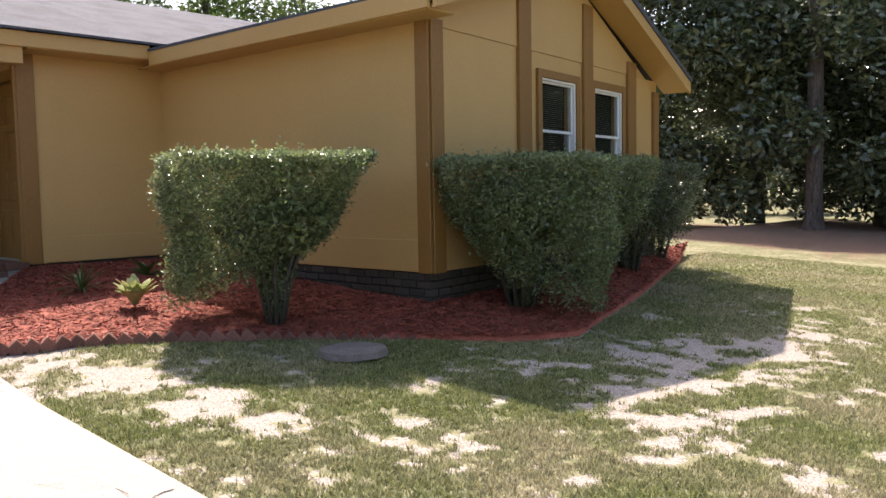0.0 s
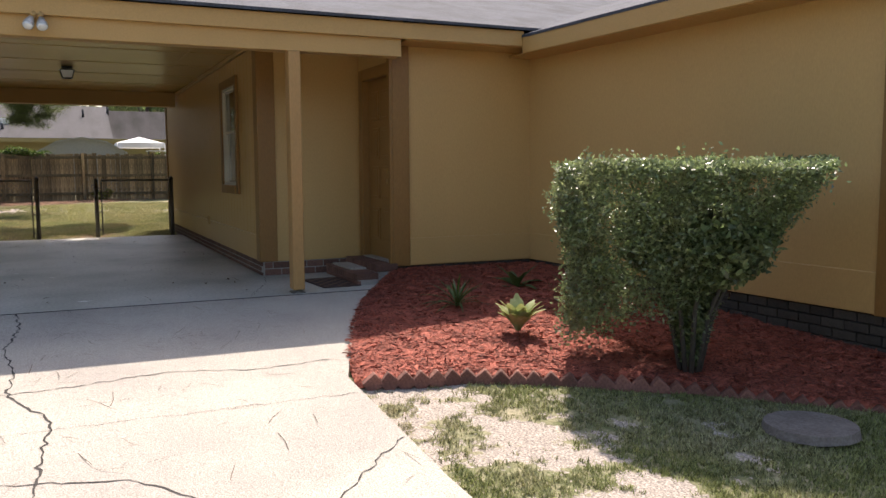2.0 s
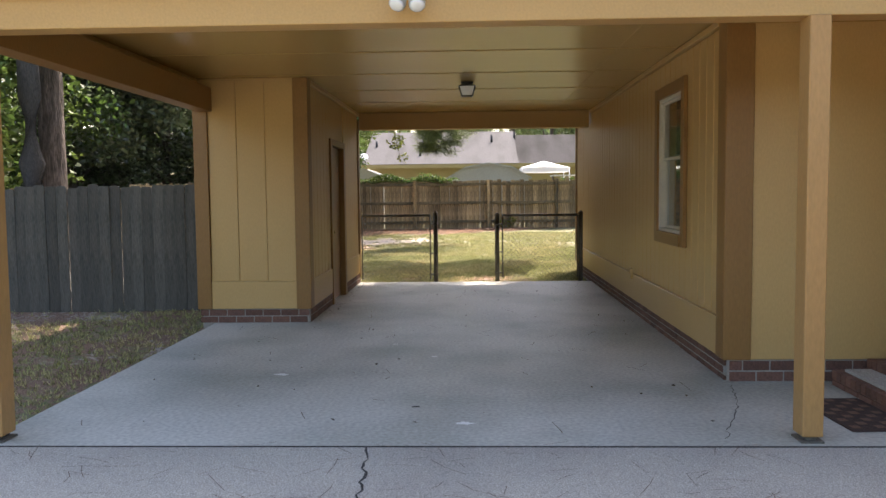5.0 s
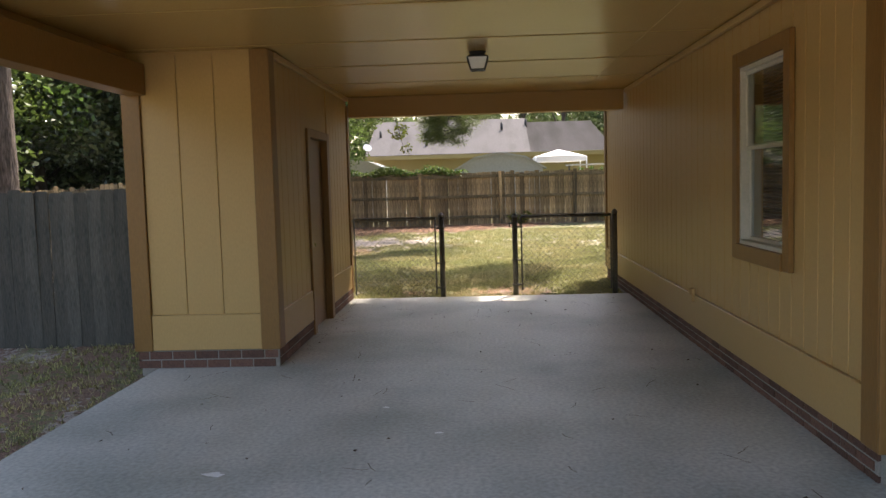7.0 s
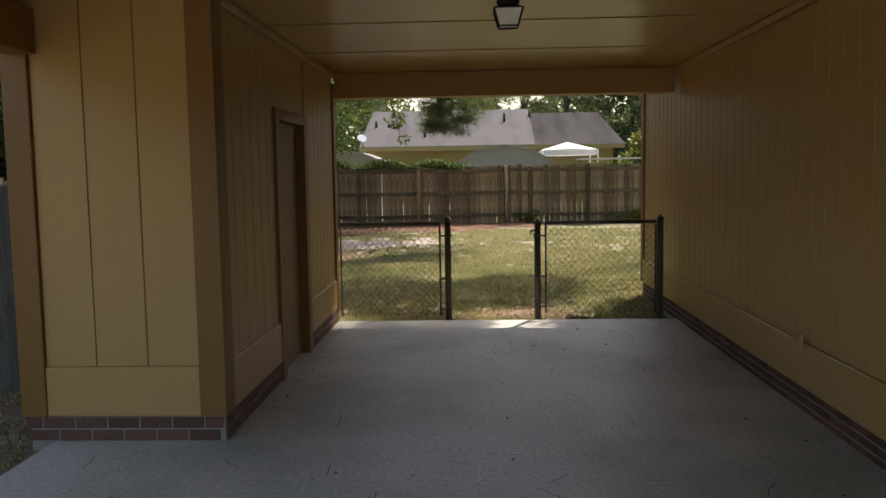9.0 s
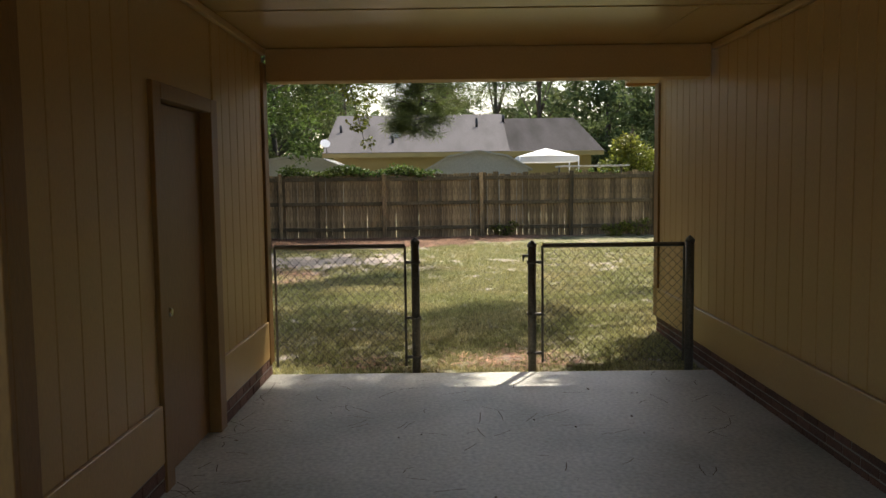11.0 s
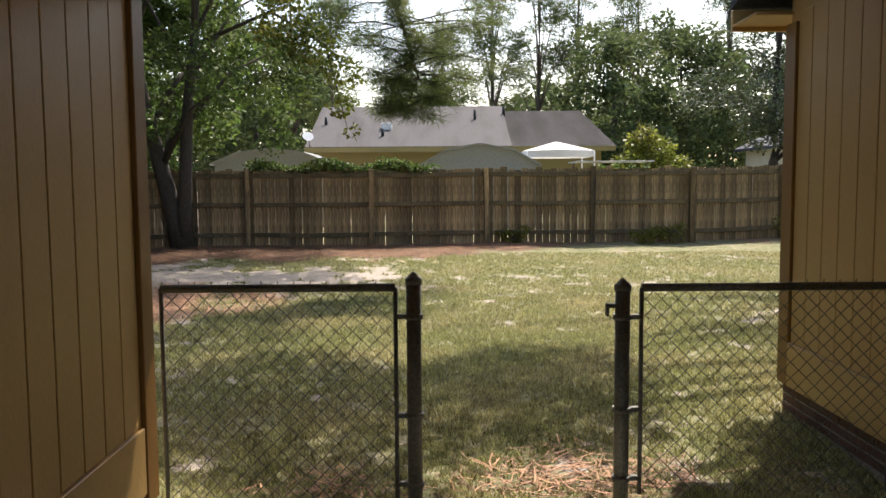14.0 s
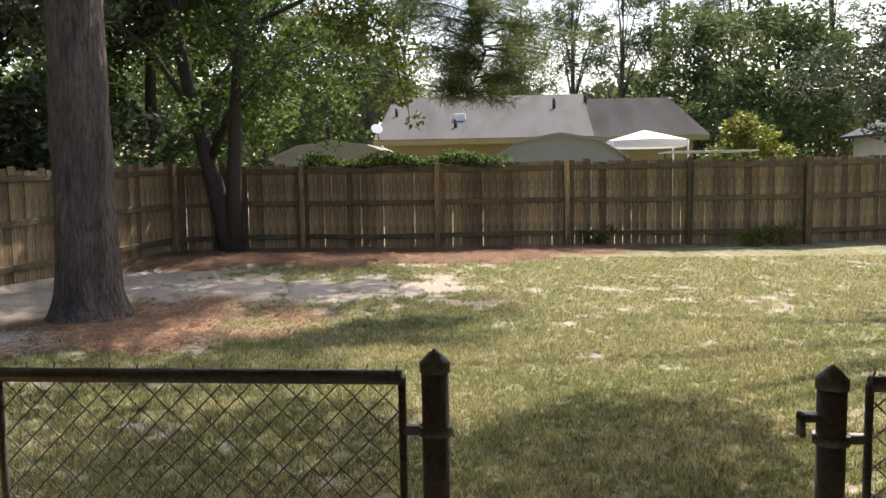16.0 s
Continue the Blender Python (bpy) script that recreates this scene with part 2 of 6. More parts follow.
def straw_at(x, y):
    """How much fallen pine straw lies at a place."""
    d = x - fence_x(y)
    n = noise.noise((x * 1.3, y * 1.3, 2.2)) * 0.7
    strip_w = 0.9 + 2.3 * max(0.0, min(1.0, (3.0 - y) / 3.2)) + 0.9 * noise.noise((y * 0.8, 4.4, x * 0.5)) + 0.5 * noise.noise((y * 3.1, x * 3.1, 8.4))
    s = (strip_w - d) * 0.75 + n if d > -0.3 else 0.0
    pine = 1.35 - 0.75 * math.hypot(x + 24.0, (y + 3.6) * 0.8) + n
    edge = 0.75 - 1.1 * abs(x + 18.2) - 0.25 * abs(y - 0.8) + n * 0.8
    return max(0.0, min(1.0, max(s, pine, edge)))


def litter_at(x, y):
    """Leaf litter on the bare soil of the shaded side yard and under the magnolias."""
    if y > 13.0:
        return max(0.0, min(0.95, (y - 14.2) / 2.5 + 0.6 * noise.noise((x * 0.9, y * 0.9, 7.0)))) if y < 26 else 0.0
    if y > -2.3 or x > -9.0:
        return 0.0
    return max(0.0, min(1.0, 0.62 + 0.5 * noise.noise((x * 1.1, y * 1.1, 6.0)) + 0.4 * noise.noise((x * 4.0, y * 4.0, 2.0))))


def soil_material():
    """Thin turf over pale sand, with pine straw where it has gathered."""
    m = bpy.data.materials.new("thin_turf_on_sand")
    m.use_nodes = True
    N, Lk = m.node_tree.nodes, m.node_tree.links
    b = N["Principled BSDF"]
    b.inputs["Roughness"].default_value, b.inputs["Specular IOR Level"].default_value = 0.95, 0.15
    tc, att, sep = N.new("ShaderNodeTexCoord"), N.new("ShaderNodeAttribute"), N.new("ShaderNodeSeparateColor")
    att.attribute_name = "cover"
    Lk.new(att.outputs["Color"], sep.inputs[0])
    mid, small, grain = (axis_noise(N, Lk, tc, s) for s in (2.6, 14, 80))
    turf = blend(N, Lk, step_of(N, Lk, small.outputs[0], 0.4, 0.6), (0.125, 0.135, 0.06), (0.235, 0.22, 0.13))
    turf = blend(N, Lk, step_of(N, Lk, mid.outputs[0], 0.5, 0.7), turf, (0.28, 0.25, 0.16))
    add = N.new("ShaderNodeMath")
    add.operation = "ADD"
    sub = N.new("ShaderNodeMath")
    sub.operation = "MULTIPLY_ADD"
    sub.inputs[1].default_value, sub.inputs[2].default_value = 1.9, -0.95
    Lk.new(small.outputs[0], sub.inputs[0])
    Lk.new(sep.outputs[0], add.inputs[0])
    Lk.new(sub.outputs[0], add.inputs[1])
    sand = blend(N, Lk, step_of(N, Lk, grain.outputs[0], 0.3, 0.7), (0.25, 0.215, 0.18), (0.38, 0.33, 0.28))
    col = blend(N, Lk, step_of(N, Lk, add.outputs[0], 0.38, 0.47), sand, turf)
    add2 = N.new("ShaderNodeMath")
    add2.operation = "ADD"
    Lk.new(sep.outputs[1], add2.inputs[0])
    Lk.new(sub.outputs[0], add2.inputs[1])
    straw = blend(N, Lk, step_of(N, Lk, grain.outputs[0], 0.35, 0.65), (0.10, 0.062, 0.043), (0.26, 0.17, 0.118))
    col = blend(N, Lk, step_of(N, Lk, add2.outputs[0], 0.4, 0.65), col, straw)
    hs = N.new("ShaderNodeHueSaturation")
    Lk.new(col, hs.inputs["Color"])
    v = N.new("ShaderNodeMapRange")
    v.inputs[1].default_value, v.inputs[2].default_value, v.inputs[3].default_value, v.inputs[4].default_value = 0.3, 0.7, 0.6, 1.35
    Lk.new(grain.outputs[0], v.inputs[0])
    Lk.new(v.outputs[0], hs.inputs["Value"])
    Lk.new(hs.outputs[0], b.inputs["Base Color"])
    bp = N.new("ShaderNodeBump")
    bp.inputs["Strength"].default_value, bp.inputs["Distance"].default_value = 0.8, 0.02
    Lk.new(small.outputs[0], bp.inputs["Height"])
    Lk.new(bp.outputs[0], b.inputs["Normal"])
    return m


SOIL = soil_material()


def make_ground():
    xs = np.concatenate([[-600, -200, -90, -60, -48, -42, -38, -35], np.arange(-34, -17.4, 0.17), np.arange(-17, -9, 0.5), np.arange(-8.9, 3.0, 0.13), [3.5, 5, 8, 14, 30, 80, 300, 600]])
    ys = np.concatenate([[-600, -200, -80, -40, -25, -16, -12], np.arange(-10, 12.0, 0.15), np.arange(12.3, 24, 0.35), [26, 32, 40, 80, 200, 600]])
    X, Y = np.meshgrid(xs, ys, indexing="ij")
    Z = ground_z(X, Y)
    near = (X > -40) & (X < 6) & (Y > -14) & (Y < 25)
    flat = [(x, y) for x in xs for y in ys]
    wob = np.array([noise.noise((x * 0.9, y * 0.9, 0.3)) * 0.022 + noise.noise((x * 3.1, y * 3.1, 0.3)) * 0.008 for x, y in flat]).reshape(X.shape)
    Z = Z + np.where(near, wob, 0)
    inside = (X < SLAB_X + 0.3) & (X > BACK_X + 0.05) & (Y > -2.3)
    Z = np.where(inside, -0.3, Z)
    Z = np.where((X > SLAB_X - 0.3) & (X < 9) & (Y < 1.85) & (Y > -2.9), Z - 0.2, Z)
    Z = np.where((X > XA - 0.3) & (X < -5.4) & (Y > 6.0) & (Y < 11), -0.7, Z)
    me = bpy.data.meshes.new("ground")
    nx, ny = X.shape
    v = np.stack([X, Y, Z], -1).reshape(-1, 3)
    idx = np.arange(nx * ny).reshape(nx, ny)
    f = np.stack([idx[:-1, :-1], idx[1:, :-1], idx[1:, 1:], idx[:-1, 1:]], -1).reshape(-1, 4)
    me.from_pydata(v.tolist(), [], f.tolist())
    me.polygons.foreach_set("use_smooth", np.ones(len(f), bool))
    cover = me.color_attributes.new("cover", "FLOAT_COLOR", "POINT")
    col = np.array([(turf_at(x, y), straw_at(x, y) if x < -17 else litter_at(x, y), 0, 1) for x, y in flat])
    cover.data.foreach_set("color", col.ravel())
    me.materials.append(SOIL)
    return tagged(new("ground", me), "thin patchy lawn on pale sandy soil", "lawn", kind="structure")


GROUND = make_ground()

SLABM = mat("smooth_grey_concrete", (0.475, 0.465, 0.41), 0.5, 0.2, 0.8, 35, 0.25, col2=(0.295, 0.30, 0.255), mix=1.0)
DRIVEM = mat("exposed_aggregate_concrete", (0.38, 0.35, 0.295), 0.85, 0.42, 0.9, 130, 0.8, col2=(0.30, 0.27, 0.235), mix=0.8, depth=0.005)
CRACKM = mat("dark_crack", (0.05, 0.045, 0.04), 0.95, 0.3, 8, 60, 0.2)


def drive_z(x):
    return -0.004 - 0.06 * (x - SLAB_X)


def make_paving():
    bm = B()
    prism(bm, [(-17.7, -2.36), (SLAB_X - 0.006, -2.36), (SLAB_X - 0.006, 3.3), (-9.5, 3.6), (XA, 3.6), (XA, 2.6), (-17.7, 2.6)], 2, -0.15, 0.0)
    solid("carport_floor", bm, SLABM, "smooth grey concrete carport slab with stains", "floor", kind="structure")
    bm = B()
    edge = [(SLAB_X, 3.3), (-8.5, 2.92), (-7.8, 2.60), (-7.0, 2.3), (-6.3, 2.04), (-4.6, 1.99), (-2.5, 2.03), (0, 2.0), (3, 2.02), (8, 2.0)]
    # the pour is cut in bays along its length
    for k, (a, b) in enumerate(zip(edge, edge[1:])):
        top = [(a[0], -3.2), (b[0], -3.2), (b[0], b[1]), (a[0], a[1])]
        vs = [bm.verts.new((x, y, drive_z(x))) for x, y in top] + [bm.verts.new((x, y, drive_z(x) - 0.14)) for x, y in top]
        for q in ((0, 1, 2, 3), (7, 6, 5, 4), (0, 4, 5, 1), (2, 6, 7, 3), (1, 5, 6, 2), (3, 7, 4, 0)):
            bm.faces.new([vs[i] for i in q])
    bmesh.ops.remove_doubles(bm, verts=bm.verts, dist=0.001)
    inner = [f for f in bm.faces if abs(f.normal.x) > 0.9 and SLAB_X + 0.1 < f.calc_center_median().x < 7.9]
    bmesh.ops.delete(bm, geom=inner, context="FACES_ONLY")
    drive = solid("driveway", bm, DRIVEM, "pale cracked exposed-aggregate concrete driveway", "driveway", kind="structure")
    rng = random.Random(4)

    def crack(pts, w, name="crack"):
        bm = B()
        line = []
        for (x0, y0), (x1, y1) in zip(pts, pts[1:]):
            n = max(2, int(math.hypot(x1 - x0, y1 - y0) / 0.05))
            for k in range(n):
                line.append((x0 + (x1 - x0) * k / n + rng.uniform(-0.018, 0.018), y0 + (y1 - y0) * k / n + rng.uniform(-0.018, 0.018)))
        line.append(pts[-1])
        prev = None
        for (x0, y0), (x1, y1) in zip(line, line[1:]):
            d = Vector((y0 - y1, x1 - x0))
            d = d.normalized() * w * rng.uniform(0.25, 1.0)
            z = (drive_z(x0) if x0 > SLAB_X else 0.0) + 0.003
            now = [bm.verts.new((x0 + d.x, y0 + d.y, z)), bm.verts.new((x0 - d.x, y0 - d.y, z))]
            if prev:
                bm.faces.new((prev[0], prev[1], now[1], now[0]))
            prev = now
        part(name, bm, CRACKM, drive)
    crack([(SLAB_X + 0.02, -0.06), (-8.4, -0.03), (-7.8, -0.1), (-7.25, -0.02), (-6.7, -0.03), (-6.1, 0.22), (-4.6, 0.1), (-3.0, 0.3)], 0.010)
    crack([(-6.6, -2.9), (-6.75, -1.0), (-6.7, -0.03), (-6.72, 0.3), (-6.85, 0.96), (-6.68, 1.5), (-6.75, 2.1)], 0.007)
    crack([(-6.6, -3.0), (-5.6, -1.0), (-5.1, 0.6), (-4.3, 1.2), (-5.2, 2.0)], 0.007)
    crack([(-5.95, -3.1), (-5.96, 2.1)], 0.0035)
    crack([(-3.6, -3.1), (-3.4, -0.6), (-2.6, 0.8), (-2.9, 2.0)], 0.006)
    crack([(-9.2, 2.0), (-9.9, 2.3), (-10.55, 2.45)], 0.004)
    bm = B()
    box(bm, (SLAB_X - 0.006, -2.36, -0.05), (SLAB_X + 0.006, 3.3, 0.001))
    part("expansion_joint", bm, CRACKM, drive)


make_paving()

# ---- house ----


def boards(wall, x0, x1, z0, z1, place, spacing=0.2, gap=0.008, skip=()):
    """Vertical siding boards over a wall; place(a, thickness) gives the pose of a board's foot."""
    shared = {}
    n = max(1, round((x1 - x0) / spacing))
    w = (x1 - x0) / n
    for k in range(n):
        a = x0 + (k + 0.5) * w
        runs = [(z0, z1)]
        for s0, s1, lo, hi in skip:
            if s0 < a < s1:
                runs = [(z0, lo), (hi, z1)]
        for lo, hi in runs:
            if hi - lo < 0.03:
                continue
            key = (round(w, 3), round(hi - lo, 3))
            if key not in shared:
                bm = B()
                box(bm, (-w / 2 + gap / 2, -0.012, 0), (w / 2 - gap / 2, 0.004, hi - lo), bev=0.003)
                shared[key] = mesh_of("siding_board", bm, SIDING)
            piece("siding_board", shared[key], wall, place(a, lo))


def strip(name, a, b, material, label, parent=None, m=None, bev=0.004):
    bm = B()
    box(bm, a, b, m, bev)
    if parent:
        return part(name, bm, material, parent)
    return solid(name, bm, material, label, "trim", kind="structure")


def bricks(owner, length, z0, z1, place, material, run=0.203, rise=0.0725, off=0.0):
    """Courses of bricks in a stretcher bond from z0 to z1; place(a, z) is the pose of a brick's middle."""
    rng, shared = random.Random(int(length * 100)), {}
    rows = max(1, round((z1 - z0) / rise))
    h = (z1 - z0) / rows
    for r in range(rows):
        a = -run / 2 if r % 2 else 0.0
        while a < length - 0.02:
            lo, hi = max(a, 0), min(a + run, length)
            a += run
            if hi - lo < 0.04:
                continue
            key = (round(hi - lo, 3), round(h, 3))
            if key not in shared:
                bm = B()
                hw = (hi - lo) / 2 - 0.0055
                box(bm, (-hw, -0.02, -h / 2 + 0.006), (hw, 0.02, h / 2 - 0.006), bev=0.003)
                shared[key] = mesh_of("brick", bm, material)
            piece("brick", shared[key], owner, place((lo + hi) / 2, z0 + (r + 0.5) * h) @ pose(0, rng.uniform(-0.002, 0.002), 0, 0, 0, rng.uniform(-0.4, 0.4)))


def window(at, m, w, z0, z1, meet, trim_w=0.11, blinds=True, framem=None, f=0.026, s=0.025, label="white double-hung window with brown trim and half-lowered blinds"):
    """A sash window; m places it: x along the wall, y out of it, z up."""
    root = thing("window_1", m @ Vector((0, 0, 0)), label, "window", "windows", kind="structure")

    def p(name, boxes, material, owner=None, lab="", bev=0.003):
        bm = B()
        for a, b in boxes:
            box(bm, a, b, m, bev)
        return part(name, bm, material, owner or root, lab)
    t = trim_w
    p("trim", [((-w / 2 - t, 0.0, z0 - t), (-w / 2, 0.035, z1 + t)), ((w / 2, 0.0, z0 - t), (w / 2 + t, 0.035, z1 + t)),
               ((-w / 2, 0.0, z1), (w / 2, 0.033, z1 + t)), ((-w / 2, 0.0, z0 - t), (w / 2, 0.05, z0))], TRIM, lab="brown painted trim")
    p("window_frame", [((-w / 2, -0.09, z0), (-w / 2 + f, 0.012, z1)), ((w / 2 - f, -0.09, z0), (w / 2, 0.012, z1)),
                       ((-w / 2 + f, -0.09, z1 - f), (w / 2 - f, 0.012, z1)), ((-w / 2 + f, -0.09, z0), (w / 2 - f, 0.016, z0 + f))], framem or WHITE)
    for name, lo, hi, d in (("upper_sash", meet - 0.02, z1 - f, -0.035), ("lower_sash", z0 + f, meet + 0.02, -0.065)):
        a, b = -w / 2 + f, w / 2 - f
        sash = p(name, [((a, d - 0.015, lo), (a + s, d + 0.015, hi)), ((b - s, d - 0.015, lo), (b, d + 0.015, hi)),
                        ((a + s, d - 0.015, lo), (b - s, d + 0.015, lo + s)), ((a + s, d - 0.015, hi - s), (b - s, d + 0.015, hi))], framem or WHITE)
        pane = p("pane", [((a + s, d - 0.002, lo + s), (b - s, d + 0.002, hi - s))], GLASS, sash, bev=0)
        pane.visible_shadow = False
    if blinds:
        bm = B()
        z = z1 - 0.06
        while z > z0 + 0.03:
            box(bm, (-w / 2 + 0.045, -0.16, z), (w / 2 - 0.045, -0.135, z + 0.002), m @ pose(0, 0, 0))
            z -= 0.024
        part("blinds", bm, BLIND, root, "dim horizontal slat blinds")
    # a shallow box behind, near black: the room's dimness is in its colour
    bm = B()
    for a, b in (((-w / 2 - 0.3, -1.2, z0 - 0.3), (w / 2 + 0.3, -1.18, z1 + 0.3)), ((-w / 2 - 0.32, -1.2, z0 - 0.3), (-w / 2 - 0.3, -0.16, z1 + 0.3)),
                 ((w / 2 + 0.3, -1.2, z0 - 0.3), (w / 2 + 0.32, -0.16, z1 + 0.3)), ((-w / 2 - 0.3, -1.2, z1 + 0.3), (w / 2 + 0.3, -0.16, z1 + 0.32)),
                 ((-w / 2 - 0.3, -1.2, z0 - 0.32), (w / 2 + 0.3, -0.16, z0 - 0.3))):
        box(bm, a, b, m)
    part("room_shade_box", bm, DARK, root)
    return root


BLIND = mat("grey_blind_slat", (0.22, 0.21, 0.19), 0.5, 0.05, 3, 40, 0.0)


def wall_run(name, pieces, label, m=None, material=None):
    bm = B()
    for a, b in pieces:
        box(bm, a, b, m)
    return solid(name, bm, material or SIDING, label, "wall", kind="structure")


def make_carport_wall():
    """The house's long wall along the carport, with one window."""
    wx0, wx1, wz0, wz1 = -12.84, -11.90, 1.04, 2.33
    y0, y1 = YR + 0.012, YR + 0.16
    w = wall_run("wall_carport", [((-19.58, y0, 0.165), (wx0, y1, 2.9)), ((wx1, y0, 0.165), (XA - 0.002, y1, 2.9)),
                                  ((wx0, y0, 0.165), (wx1, y1, wz0)), ((wx0, y0, wz1), (wx1, y1, 2.9))],
                 "tan painted vertical board siding under the carport")
    boards(w, -19.44, XA - 0.18, 0.47, 2.66, lambda a, z: pose(a, YR + 0.012, z), 0.203, skip=[(wx0 - 0.11, wx1 + 0.11, wz0 - 0.11, wz1 + 0.11)])
    strip("skirt_board", (-19.44, YR - 0.022, SILL), (XA - 0.18, YR + 0.011, 0.467), SIDING, "", w)
    strip("crown_moulding", (-17.69, YR - 0.035, 2.665), (XA - 0.18, YR + 0.011, 2.715), SIDING, "", w)
    strip("corner_trim", (XA - 0.18, YR - 0.026, SILL - 0.004), (XA - 0.002, YR + 0.011, 2.712), TRIM, "", w)
    strip("end_trim", (-19.60, YR - 0.02, SILL), (-19.44, YR + 0.011, 2.6), TRIM, "", w)
    window(None, pose((wx0 + wx1) / 2, YR - 0.004, 0, 0, 0, 180), wx1 - wx0, wz0, wz1, 1.75, framem=mat("cream_vinyl", (0.62, 0.58, 0.49), 0.5, 0.06, 3, 60, 0.03), f=0.03, s=0.026, label="cream-framed double-hung window with brown trim and blinds")
    base = wall_run("brick_base", [((-19.55, YR + 0.008, -0.3), (XA - 0.05, y1, 0.164))], "red brown brick base under the siding", None, MORTAR)
    bricks(base, 8.87, -0.02, 0.163, lambda a, z: pose(-19.55 + a, YR + 0.022, z), BRICK)
    # a lidded outlet low on the wall
    o = thing("wall_outlet", (-14.16, YR - 0.004, 0.43), "tan painted outdoor outlet with a lid", "outlet")
    bm = B()
    box(bm, (-14.20, YR - 0.05, 0.41), (-14.12, YR - 0.0225, 0.53), bev=0.004)
    part("box", bm, SIDING, o)
    bm = B()
    box(bm, (-14.195, YR - 0.06, 0.47), (-14.125, YR - 0.0505, 0.525), bev=0.004)
    part("lid", bm, BEAM, o)


make_carport_wall()


def make_alcove():
    """The entry: a short wall, the front door beside it, and the corner board."""
    w = wall_run("wall_alcove", [((XA - 0.14, YR + 0.16, 0.165), (XA - 0.003, 3.9, 2.9))], "smooth tan painted wall beside the front door")
    strip("corner_trim", (XA - 0.002, YR - 0.026, SILL - 0.004), (XA + 0.022, YR + 0.18, 2.65), TRIM, "", w)
    strip("panel", (XA - 0.1, YR + 0.18, SILL), (XA + 0.004, YD - 0.002, 2.65), SIDING, "", w, bev=0.002)
    base = wall_run("brick_base_alcove", [((XA - 0.1, YR + 0.02, -0.2), (XA + 0.008, YD, 0.163))], "red brown brick base in the entry", None, MORTAR)
    bricks(base, YD - YR - 0.02, -0.0, 0.163, lambda a, z: pose(XA - 0.005, YR + 0.02 + a, z, 0, 0, 90), BRICK)
    # the door wall faces the carport
    dx0, dx1, dz0, dz1 = -10.43, -9.60, 0.215, 2.27
    w2 = wall_run("wall_door", [((XA, YD + 0.02, 0.165), (dx0 - 0.02, YD + 0.15, 2.9)), ((dx0 - 0.02, YD + 0.02, dz1 + 0.02), (dx1 + 0.02, YD + 0.15, 2.9)),
                                ((dx1 + 0.02, YD + 0.02, 0.165), (XR - 0.01, YD + 0.15, 2.9))], "tan wall round the front door")
    d = thing("door_1", (-10.0, YD, dz0), "closed brown eight-panel front door with a brass lockset", "door", kind="structure")
    bm = B()
    box(bm, (dx0, YD + 0.07, dz0), (dx1, YD + 0.11, dz1), bev=0.003)
    leaf = part("leaf", bm, TRIM, d)
    cw = (dx1 - dx0 - 0.11 * 2 - 0.09) / 2
    for c in range(2):
        for lo, hi in ((0.20, 0.58), (0.68, 1.06), (1.14, 1.50), (1.58, 1.92)):
            bm = B()
            x = dx0 + 0.11 + c * (cw + 0.09)
            box(bm, (x, YD + 0.058, dz0 + lo), (x + cw, YD + 0.0695, dz0 + hi), bev=0.008)
            box(bm, (x + 0.035, YD + 0.048, dz0 + lo + 0.035), (x + cw - 0.035, YD + 0.0575, dz0 + hi - 0.035), bev=0.008)
            part("panel", bm, TRIM, leaf)
    bm = B()
    for a, b in (((dx0 - 0.13, YD - 0.012, 0.2), (dx0 - 0.001, YD + 0.1, dz1 + 0.13)), ((dx0, YD - 0.012, dz1 + 0.002), (dx1, YD + 0.1, dz1 + 0.13)),
                 ((dx1 + 0.001, YD - 0.012, 0.2), (dx1 + 0.05, YD + 0.1, dz1 + 0.13))):
        box(bm, a, b, bev=0.004)
    part("casing", bm, TRIM, d)
    bm = B()
    box(bm, (dx0, YD - 0.02, 0.19), (dx1, YD + 0.11, dz0 - 0.002), bev=0.004)
    part("threshold", bm, MORTAR, d)
    for z, r in ((1.22, 0.028), (1.10, 0.03)):
        bm = B()
        tube(bm, [(dx1 - 0.07, YD + 0.07, z), (dx1 - 0.07, YD + 0.03, z), (dx1 - 0.07, YD + 0.005, z)], [0.016, 0.012, r], 10)
        part("door_handle", bm, CHROME, d, "brass-coloured lock and knob")
    # corner board of the recess
    strip("corner_board", (XR - 0.05, YD - 0.03, 0.165), (XR + 0.028, YD + 0.0, 2.6), TRIM, "brown painted corner board beside the front door")
    strip("corner_board_front", (XR - 0.0, YD + 0.001, 0.165), (XR + 0.03, YD + 0.20, 2.6), TRIM, "wide brown painted corner board on the front wall")
    # two brick steps
    st = thing("door_steps", (-9.9, 3.4, 0), "two low brick steps with a stone tread", "steps", kind="structure")
    for name, a, b in (("lower_step", (-10.5, 3.16, 0.0), (-9.36, 3.40, 0.115)), ("upper_step", (-10.5, 3.41, 0.0), (-9.45, YD - 0.013, 0.195))):
        bm = B()
        box(bm, (a[0] + 0.02, a[1] + 0.02, 0), (b[0] - 0.02, b[1], b[2] - 0.012))
        part(name, bm, MORTAR, st)
    soldier = {}
    for y, z0, z1, x0, x1, deep in ((3.16, 0.05, 0.115, -10.5, -9.36, 0.25), (3.41, 0.12, 0.195, -10.5, -9.45, 0.255)):
        n = int((x1 - x0) / 0.075)
        for k in range(n):
            key = z1
            if key not in soldier:
                bm = B()
                box(bm, (-0.033, 0, 0), (0.033, deep, z1 - z0 + 0.005), bev=0.004)
                soldier[key] = mesh_of("brick", bm, BRICK)
            piece("brick", soldier[key], st, pose(x0 + (k + 0.5) * 0.075, y, z0))
